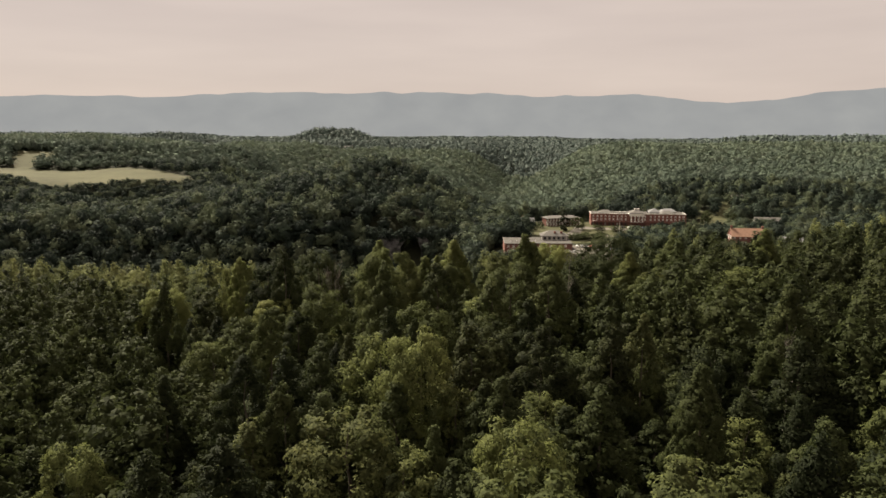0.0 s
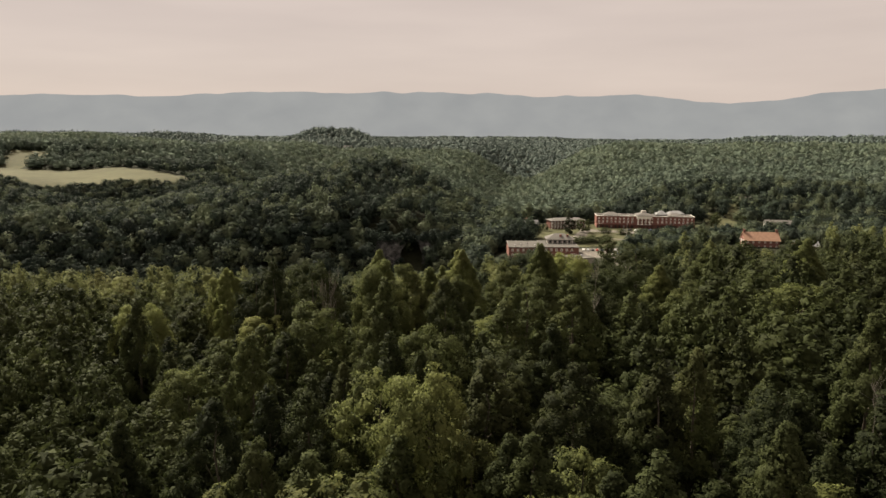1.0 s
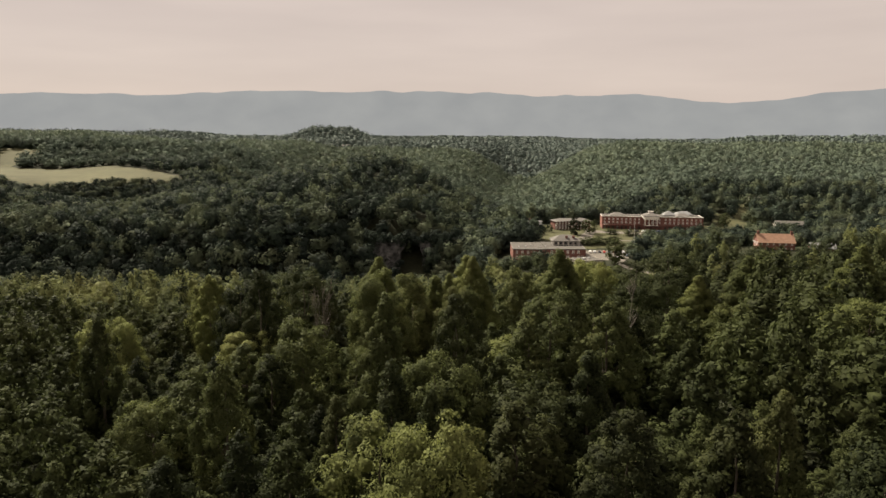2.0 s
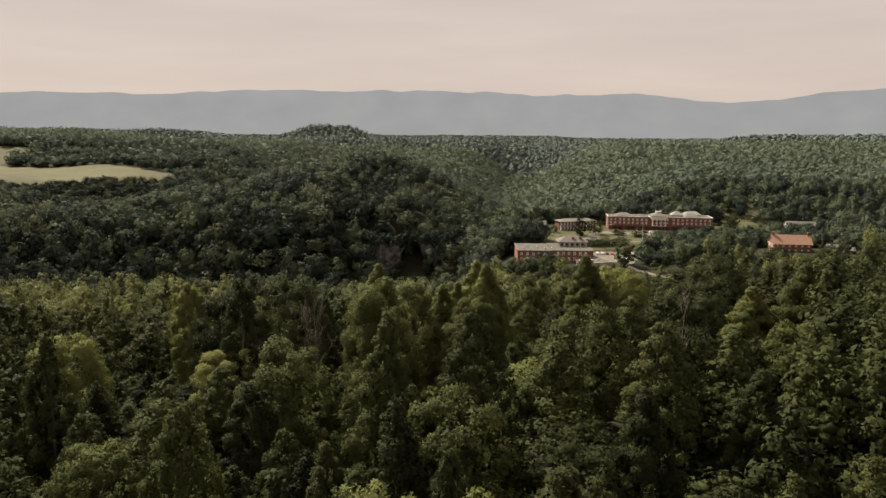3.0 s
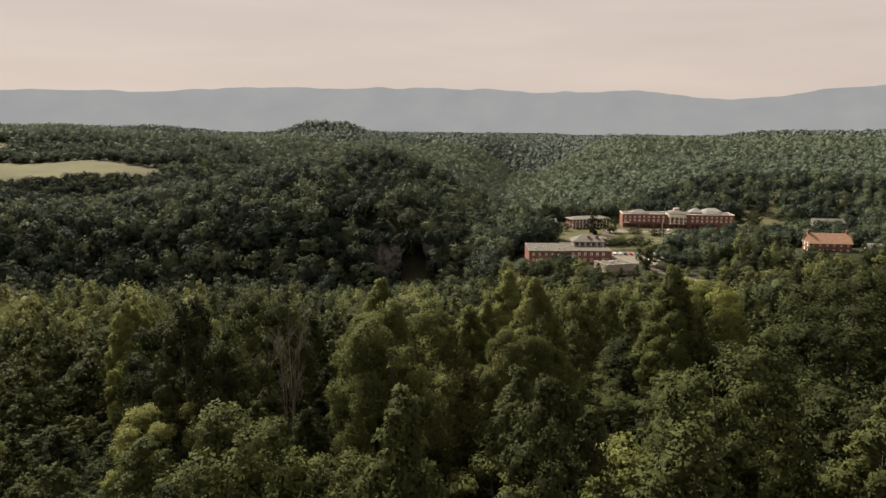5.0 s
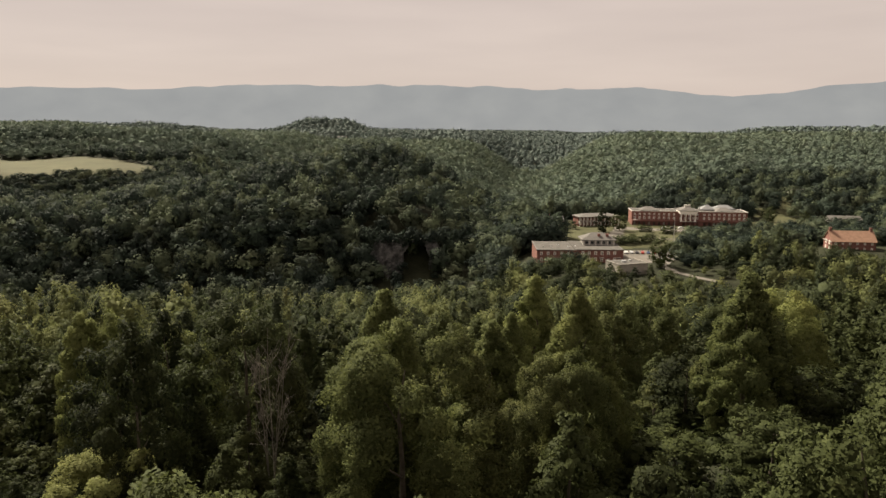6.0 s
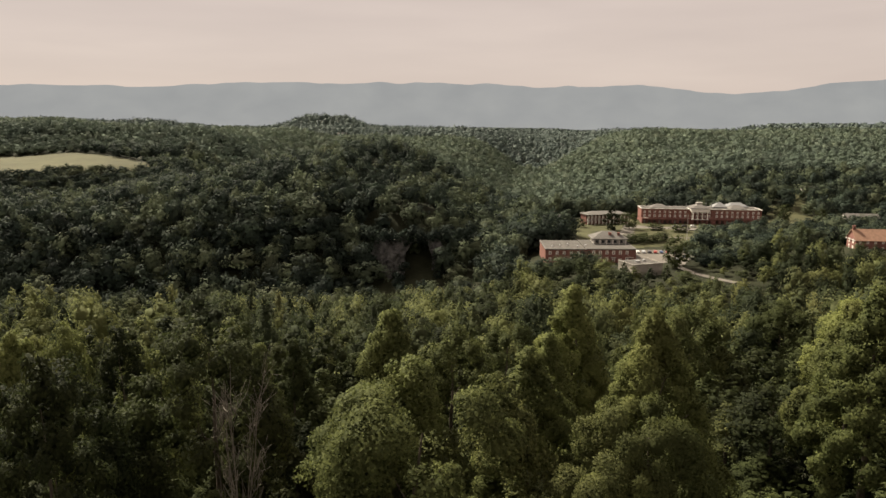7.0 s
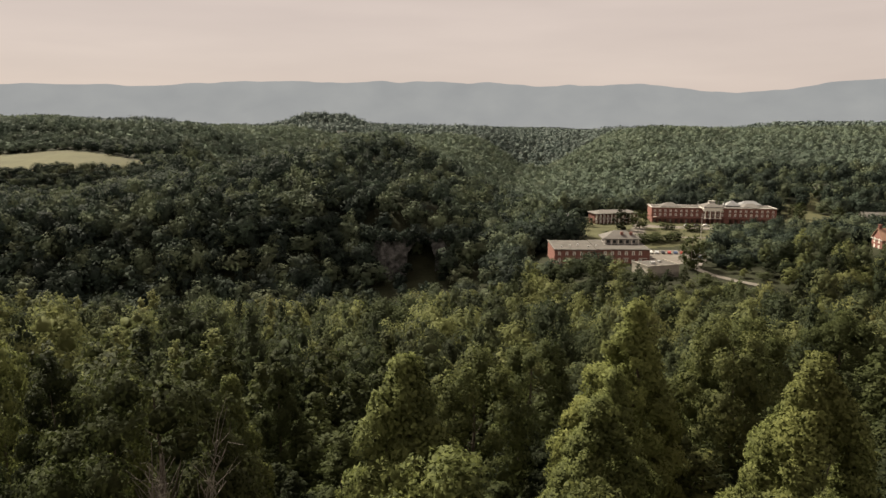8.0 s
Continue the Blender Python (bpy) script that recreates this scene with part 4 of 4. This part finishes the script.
    part("roof_lantern", boxes((38.6, 42.6, 0.2, 3.2, 14.4, 16.4), (38.3, 42.9, -0.1, 3.5, 16.4, 16.65)), WHITE, b, "white boxed roof lantern")
    for x in (33.5, 47.5, 51.5):
        part("chimney", boxes((x - 0.22, x + 0.22, 9.7, 10.1, H - 0.5, H + 3.4), (x - 0.5, x + 0.5, 9.6, 10.2, H + 3.4, H + 3.55)), ROOF_GREY, b, "thin grey roof stack")
    part("awning", boxes((0.8, 5.0, -4.2, -3.3, 4.6, 4.85)), WHITE, b, "white awning")
    part("steps", boxes((38.4, 42.4, -8.6, -5.4, -1.5, 0.05), (38.4, 42.4, -9.4, -8.6, -1.5, -0.3)), CONCRETE, b)


main_building()


def front_building():
    b = building("brick_annexe", "two-storey red brick annexe with flat gravel roof", 42.6, 488.5, -3.0, -2.0)
    L, D, H = 46.0, 30.0, 7.4
    right = [(24.5 + 3.4 * i, z, 1.5, h) for i in range(6) for z, h in ((4.4, 2.0), (0.9, 2.2)) if not (i == 4 and z < 2)]
    left = [(2.4 + 3.6 * i, z, 1.4, h) for i in range(5) for z, h in ((3.9, 1.9), (0.6, 2.0))]
    part("wall", pierced(20.5, -1.5, H - 0.9, left), BRICK, b, "", pose(0, 1.2, 0))
    windows(b, left, 0, (0, 1.2, 0))
    part("wall", boxes((0, 20.5, 1.55, D, -1.5, H - 1.0)), BRICK, b)
    right2 = [(x - 20.5, z, w, h) for x, z, w, h in right]
    part("wall", pierced(L - 20.5, -1.5, H - 0.5, right2), BRICK, b, "", pose(20.5, 0, 0))
    windows(b, right2, 0, (20.5, 0, 0))
    part("wall", boxes((20.5, L, 0.36, D, -1.5, H - 0.6)), BRICK, b)
    part("cornice", boxes((20.2, L + 0.3, -0.3, 0.4, H - 0.5, H), (L - 0.4, L + 0.3, 0.4, D + 0.3, H - 0.5, H)), ROOF_PALE, b, "pale parapet cap")
    part("cornice", boxes((-0.3, 20.2, 0.9, 1.6, H - 0.9, H - 0.4), (-0.3, 0.4, 1.6, D + 0.3, H - 0.9, H - 0.4)), ROOF_PALE, b, "pale parapet cap")
    part("roof", boxes((20.5, L - 0.4, 0.4, D, H - 0.55, H - 0.2)), ROOF_FLAT, b)
    part("roof", boxes((0.4, 20.5, 1.6, D, H - 0.95, H - 0.55)), ROOF_FLAT, b)
    part("penthouse", boxes((27.5, 44.0, 16.5, 27.5, H - 0.2, H + 2.3)), WHITE, b, "white rooftop storey")
    for i in range(6):
        part("post", boxes((26.8 + i * 3.4, 27.3 + i * 3.4, 15.2, 15.7, H - 0.2, H + 2.4)), TRIM, b)
        if i < 5:
            part("window", boxes((28.2 + i * 3.2, 29.8 + i * 3.2, 16.42, 16.5, H + 0.3, H + 1.8)), GLASS, b)
    part("penthouse_roof", hip(26.0, 45.4, 14.6, 28.5, H + 2.4, 3.4, 3.0), ROOF_PALE, b, "pale hipped roof with deep eaves")
    for x in (36.0, 40.6):
        part("chimney", boxes((x - 0.7, x + 0.7, 17.6, 18.8, H + 3.1, H + 5.5), (x - 0.85, x + 0.85, 17.45, 18.95, H + 5.5, H + 5.75)), BRICK_DARK, b, "dark brick chimney")
    part("door", boxes((37.3, 38.9, -0.05, 0.1, -0.2, 2.4)), WHITE, b, "white door")
    for x in (34.5, 43.5):
        part("awning", boxes((x - 1.3, x + 1.3, -1.4, 0.0, 2.9, 3.1)), WHITE, b, "white door canopy")
    for i in range(5):
        part("roof_vent", boxes((4 + i * 4.4, 4.7 + i * 4.4, 8 + (i % 3) * 3, 8.8 + (i % 3) * 3, H - 0.55, H + 0.15)), STEEL, b)


front_building()


def low_building():
    b = building("low_building", "single-storey tan building with flat roof below the lot", 78.0, 452.0, -3.6, 18.0)
    holes = [(3.0, 1.0, 1.5, 1.6), (10.5, 0.8, 3.2, 2.2)]
    part("wall", pierced(16.0, -2.0, 6.2, holes), STUCCO, b)
    windows(b, holes)
    part("wall", boxes((0, 16, 0.36, 13, -2, 6.1)), STUCCO, b)
    part("parapet", boxes((-0.2, 16.2, -0.2, 0.4, 6.2, 6.7), (15.8, 16.2, 0.4, 13.2, 6.2, 6.7), (-0.2, 0.2, 0.4, 13.2, 6.2, 6.7)), CONCRETE, b)
    part("roof", boxes((0.2, 15.8, 0.4, 13, 6.1, 6.4)), ROOF_FLAT, b)
    part("roof_unit", boxes((5, 7, 5, 6.6, 6.4, 7.4)), STEEL, b)
    part("roof_unit", boxes((10, 11.2, 7, 8.2, 6.4, 7.2)), STEEL, b)


low_building()


def white_building():
    b = building("gallery_building", "white two-storey building with columned galleries", 88.5, 613.0, -0.8, 12.0)
    L, D = 30.0, 10.0
    holes = [(1.8 + 2.64 * i, z, 1.2, 2.0) for i in range(11) for z in (0.6, 3.9)]
    # Dark brick behind the posts: the galleries' shade put into the wall colour.
    part("wall", pierced(L, -1, 6.6, holes), BRICK_DARK, b)
    windows(b, holes)
    part("wall", boxes((0, L, 0.36, D, -1, 6.6)), BRICK_DARK, b)
    part("gallery_floor", boxes((0, L, -2.2, 0, 3.1, 3.35)), WHITE, b)
    for i in range(12):
        part("post", boxes((i * 2.68, i * 2.68 + 0.42, -2.2, -1.92, -1, 6.6)), TRIM, b)
    part("railing", boxes((0, L, -2.15, -2.05, 4.15, 4.35), (0, L, -2.15, -2.05, 3.5, 3.6)), WHITE, b)
    part("roof", hip(-0.8, L + 0.8, -2.8, D + 0.8, 6.6, 1.8), ROOF_PALE, b, "pale low hipped roof")


white_building()


def gabled_house(name, label, x, y, z, turn, length, depth, wall_h, rise, wall, roof, bays, chimneys=(), roof_label="", category="house"):
    b = building(name, label, x, y, z, turn, category)
    n = 2 if wall_h > 5 else 1
    holes = [((i + 0.5) * length / bays, 0.9 + 3.0 * k, 1.2, 1.6) for i in range(bays) for k in range(n)]
    part("wall", pierced(length, -2.5, wall_h, holes), wall, b)
    windows(b, holes)
    bm = boxes((0, length, 0.36, depth, -2.5, wall_h))
    for xa, xb in ((0, 0.36), (length - 0.36, length)):
        pts = [(xa, 0, wall_h), (xa, depth, wall_h), (xa, depth / 2, wall_h + rise)]
        one = [bm.verts.new(p) for p in pts]
        two = [bm.verts.new((xb, p[1], p[2])) for p in pts]
        bm.faces.new(one)
        bm.faces.new(two[::-1])
        for i in range(3):
            bm.faces.new((one[i], one[(i + 1) % 3], two[(i + 1) % 3], two[i]))
    part("wall", bm, wall, b)
    side = [(depth * 0.3, 0.9, 1.2, 1.6), (depth * 0.7, 0.9, 1.2, 1.6)]
    if n == 2:
        side += [(depth * 0.3, 3.9, 1.2, 1.6), (depth * 0.7, 3.9, 1.2, 1.6)]
    windows(b, side, -90, (-0.2, depth, 0), 0.0)
    part("roof", gable(0, length, 0, depth, wall_h, rise), roof, b, roof_label)
    part("verge", boxes((-0.55, -0.5, -0.3, depth + 0.3, wall_h - 0.5, wall_h - 0.1)), WHITE, b)
    for cx in chimneys:
        part("chimney", boxes((cx - 0.6, cx + 0.6, depth * 0.5 - 0.6, depth * 0.5 + 0.6, wall_h + rise - 1.2, wall_h + rise + 1.6),
                              (cx - 0.72, cx + 0.72, depth * 0.5 - 0.72, depth * 0.5 + 0.72, wall_h + rise + 1.6, wall_h + rise + 1.85)), BRICK_DARK, b)
    return b


gabled_house("brick_hall", "red brick hall under a bright orange tiled roof", 190.0, 468.0, 6.5, -8.0, 21.0, 11.0, 5.6, 4.6, BRICK, ROOF_ORANGE, 6, (0.6, 20.2), "orange tiled gable roof", "building")
gabled_house("cottage", "small blue-grey cottage with dark gable roof", 66.0, 622.0, -1.5, 6.0, 14.0, 8.0, 3.4, 2.8, CLAPBOARD, ROOF_GREY, 5, (4.0,))
gabled_house("cottage", "white cottage with pale roof among trees", 274.0, 626.0, -1.6, -12.0, 22.0, 11.0, 3.4, 3.0, CLAPBOARD, ROOF_PALE, 6)
gabled_house("cottage", "small brick cottage with grey gable roof beside the hall", 221.0, 466.0, 5.0, -14.0, 14.0, 8.0, 4.0, 2.6, BRICK, ROOF_GREY, 4)

tagged(sheet("lawn", np.arange(246, 326, 4), np.arange(656, 776, 4), LAWN, 0.3, lambda x, y: inside(x, y, GLADE)), "dry grassy glade on the wooded slope", "lawn", kind="structure")

# ---- cliff with its cave ----
def cliff():
    """A limestone face under the wooded bluff, with a tall cave mouth."""
    n, m = 70, 44
    x = np.linspace(-54, -2, n)
    gx, gu = np.meshgrid(x, np.linspace(0, 1, m))
    z = -23 + gu * (27.5 + 0.8 * np.sin(gx * 0.5) + 0.5 * np.sin(gx * 1.3 + 1)) * (0.45 + 0.55 * smooth(-55, -45, gx)) * (0.45 + 0.55 * smooth(-4, -14, gx))
    y = 515 + 4 * gu + 0.012 * (gx + 28) ** 2
    rough = np.array([[noise.fractal(Vector((float(px) * 0.16, float(pz) * 0.1, 2.0)), 0.8, 2.0, 6) for px, pz in zip(rx, rz)] for rx, rz in zip(gx, z)])
    y = y + 2.6 * rough + 0.8 * np.floor((z + 3 * rough) / 4.2)
    hole = ((gx + 22.5) / 7.8) ** 2 + (np.clip(z + 11, 0, 99) / 15.0) ** 2
    hole = hole + 0.35 * rough + 0.04 * (gx + 22)
    y = y + 46 * (1 - smooth(0.75, 1.0, hole))
    v = np.stack([gx, y, z], -1).reshape(-1, 3)
    i, j = np.meshgrid(np.arange(n - 1), np.arange(m - 1))
    a = (j * n + i).ravel()
    q = np.stack([a, a + 1, a + n + 1, a + n], -1)
    ob = new("cliff", arrays_to_mesh("cliff", v, q.ravel(), np.full(len(q), 4), [ROCK], smooth_faces=False))
    tagged(ob, "stained pale limestone cliff with a dark cave mouth", "cliff", kind="structure")
    rng = np.random.default_rng(61)
    shapes = [crown_shape(np.random.default_rng(85 + i), "dome", 10, 0, 4.2, 8, 5, 300, 0.5, whole=0.6) for i in range(4)]
    px = np.concatenate([np.linspace(-62, 2, 22), np.linspace(-60, -48, 8), np.linspace(-37, -31.5, 5), np.linspace(-13.5, 0, 9)]) + rng.uniform(-1, 1, 44)
    py = np.concatenate([rng.uniform(517, 521, 22), rng.uniform(504, 513, 22)]) + 0.012 * (px + 28) ** 2
    foot = np.concatenate([rng.uniform(0.5, 3.5, 22), rng.uniform(-24, -6, 22)])
    wood("saplings", "dark saplings clinging to the cliff round the cave", shapes, px, py, rng.uniform(0.5, 1.0, 44), rng.uniform(0.6, 1.0, 44), rng, LEAF_HILL, 0.0, 0.5, 0.0, foot)


cliff()


# ---- campus trees, poles, cars ----
SHRUB = make_tree("dome", 301, 0.1, 900, 0.42, 14, 6, 0.6)
YARD_TREE = make_tree("dome", 307, 0.15, 1800, 0.36, 20, 7, 2.2)
DARK_TREE = make_tree("column", 311, 0.0, 1800, 0.34, 20, 7, 0.8)


def campus_trees():
    """Shade trees and round shrubs that stand by themselves on the lawns: model, x, y, height, spread."""
    rng = np.random.default_rng(17)
    a, b, c = SHRUB, YARD_TREE, DARK_TREE
    west = [(c, 99, 586, 17, 1.25), (b, 112, 590, 12, 1.0), (b, 82, 600, 6, 0.6), (a, 82, 594, 4, 0.6), (b, 76, 600, 5, 0.6), (b, 69, 598, 5, 0.6),
            (b, 60, 588, 6, 0.7), (c, 56, 606, 8, 0.7), (b, 66, 576, 7, 0.7), (b, 74, 586, 7, 0.6)]
    hedge = [(a, 92, 541, 4, 0.7), (a, 97, 543, 5, 0.75), (a, 102, 541, 5, 0.8), (a, 107, 544, 4.6, 0.7), (a, 112, 543, 5, 0.8), (a, 117, 545, 5.2, 0.7),
             (a, 122, 548, 5.6, 0.7), (a, 104, 549, 4.4, 0.7), (a, 110, 551, 4.6, 0.7), (a, 88, 546, 4.5, 0.7), (a, 84, 552, 5, 0.8)]
    front = [(a, 127, 588, 5, 0.75), (a, 131, 586, 4.2, 0.6), (a, 140, 579, 5.2, 0.8), (a, 144, 577, 4, 0.6), (b, 103, 470, 17, 1.05), (b, 106, 478, 11, 0.7),
             (c, 72, 446, 8, 0.5), (c, 90, 440, 8, 0.5), (b, 235, 636, 12, 0.7), (b, 249, 612, 12, 0.65), (b, 226, 618, 10, 0.6), (b, 240, 655, 9, 0.6)]
    used = set()
    for model, x, y, h, spread in west + hedge + front:
        if model.name in used:
            t = copy_thing(model, pose(0, 0, 0))
        else:
            used.add(model.name)
            t = model
        t.matrix_basis = pose(x, y, float(land(x, y)), 0, 0, rng.uniform(0, 360)) @ Matrix.Diagonal((spread, spread, h / 20, 1))
        if model is a:
            t.name = "shrub"
            tagged(t, "clipped round shrub on the campus lawn", "shrub", "campus shrubs")
        else:
            tagged(t, "rounded shade tree on the campus lawn" if model is b else "dark dense upright tree beside the drive", "tree", "campus trees")


campus_trees()


def flagpole():
    p = building("flagpole", "tall bare steel flagpole on the lawn", 135.5, 548.0, float(land(135.5, 548)), 0, "flagpole")
    part("pole", tube(bmesh.new(), 0, 0, -0.3, 15.5, 0.26, 0.16, 8), WHITE, p)
    part("base", tube(bmesh.new(), 0, 0, -0.3, 0.5, 0.6, 0.5, 10), CONCRETE, p)
    bm = bmesh.new()
    bmesh.ops.create_icosphere(bm, subdivisions=2, radius=0.2, matrix=Matrix.Translation((0, 0, 15.6)))
    part("finial", bm, STEEL, p)


flagpole()

PAINTS = [material("car_paint_" + n, c, 0.3, 0.5, 0.5, 0.06) for n, c in
          (("white", (0.65, 0.65, 0.63)), ("silver", (0.42, 0.43, 0.44)), ("black", (0.03, 0.03, 0.035)), ("red", (0.3, 0.04, 0.03)), ("blue", (0.06, 0.09, 0.16)))]


def car(paint, name):
    c = new("car")
    tagged(c, name + " parked car on the pale lot", "car", "parked cars")
    bm = bmesh.new()
    side = [(-2.2, 0.35), (2.2, 0.35), (2.25, 0.75), (1.3, 0.95), (0.7, 1.42), (-1.2, 1.45), (-1.9, 0.98), (-2.25, 0.9)]
    l = [bm.verts.new((x, -0.85, z)) for x, z in side]
    r = [bm.verts.new((x, 0.85, z)) for x, z in side]
    bm.faces.new(l)
    bm.faces.new(r[::-1])
    for i in range(len(side)):
        bm.faces.new((l[i], r[i], r[(i + 1) % len(side)], l[(i + 1) % len(side)]))
    bmesh.ops.recalc_face_normals(bm, faces=bm.faces)
    bmesh.ops.bevel(bm, geom=bm.edges[:], offset=0.06, segments=1, affect="EDGES")
    part("body", bm, paint, c)
    part("side_window", boxes((-1.3, 0.7, -0.87, -0.83, 0.98, 1.34)), GLASS, c)
    part("side_window", boxes((-1.3, 0.7, 0.83, 0.87, 0.98, 1.34)), GLASS, c)
    for x in (-1.4, 1.4):
        for y in (-0.78, 0.78):
            bm = bmesh.new()
            tube(bm, 0, 0, -0.11, 0.11, 0.33, 0.33, 10)
            bmesh.ops.rotate(bm, verts=bm.verts, matrix=Matrix.Rotation(radians(90), 3, "X"))
            part("wheel", bm, TYRE, c, "", pose(x, y, 0.33))
    bm = bmesh.new()
    v = [bm.verts.new(p) for p in ((1.28, -0.7, 1.0), (1.28, 0.7, 1.0), (0.78, 0.66, 1.4), (0.78, -0.66, 1.4))]
    bm.faces.new(v)
    bmesh.ops.translate(bm, verts=bm.verts, vec=(0.05, 0, 0.03))
    part("windscreen", bm, GLASS, c)
    return c


def park_cars():
    rng = np.random.default_rng(4)
    models = [car(p, n) for p, n in zip(PAINTS, ("white", "silver", "black", "red", "dark blue"))]
    spots_ = [(97 + 3.1 * i, 514 - 0.5 * i, 80) for i in range(9)] + [(124 + 3.2 * i, 519 + 0.4 * i, 82) for i in range(3)]
    spots_ += [(146 + 5.6 * i, 600.6 - 0.7 * i, -6 + (i % 3) * 2) for i in range(8)] + [(118, 497, 40), (112, 492, 30)]
    for k, (x, y, turn) in enumerate(spots_):
        m = pose(x, y, float(land(x, y)) + 0.22, 0, 0, turn + rng.uniform(-4, 4))
        if k < 5:
            models[k].matrix_basis = m
        else:
            copy_thing(models[int(rng.integers(0, 5))], m)


park_cars()


def low_wall():
    w = building("retaining_wall", "low pale retaining wall before the drive", 140, 584.5, float(land(150, 580)), -4, "wall")
    part("wall", boxes((0, 26, 0, 0.5, -0.8, 0.7)), CONCRETE, w)
    part("coping", boxes((-0.1, 26.1, -0.1, 0.6, 0.7, 0.85)), WHITE, w)


low_wall()

gabled_house("cottage", "small white house on the wooded slope", 290.0, 722.0, float(land(296, 724)), -14.0, 13.0, 8.0, 3.6, 2.6, CLAPBOARD, ROOF_PALE, 4)


gabled_house("cottage", "small white farmhouse on the far hill", -182.0, 1342.0, float(land(-176, 1342)), -6.0, 14.0, 8.0, 4.4, 2.8, CLAPBOARD, ROOF_PALE, 4)


# ---- dead trees in the near woods ----
def dead_tree(seed, x, y, top, turn, stems):
    rng = np.random.default_rng(seed)
    t = new("dead_tree")
    tall = top - float(land(x, y))
    t.matrix_basis = pose(x, y, float(land(x, y)), 0, 0, turn)
    for k in range(stems):
        v, q = trunk_shape(rng, tall * rng.uniform(0.8, 1.0) if k else tall, 0.1, 5, 8, 2.2, True)
        a = k * 2.4
        fan = np.clip(v[:, 2:3] / tall, 0, 2) ** 1.4 * (0.13 * tall if stems > 1 else 0)
        v = v + fan * np.array([math.cos(a), math.sin(a), 0])
        stem = new("trunk", shape_mesh("trunk", v, q, BARE_BARK))
        stem.parent = t
    tagged(t, "bleached leafless dead tree with several bare stems" if stems > 1 else "bleached leafless dead tree with bare branches", "tree", "dead trees")


for seed, x, y, top, stems in ((1, -25.9, 170.3, 52.3, 1), (3, 24.6, 138.5, 60.0, 1), (4, 46.0, 92.0, 54.0, 1), (5, -28.0, 177.5, 51.0, 4)):
    dead_tree(seed, x, y, top, seed * 70, stems)
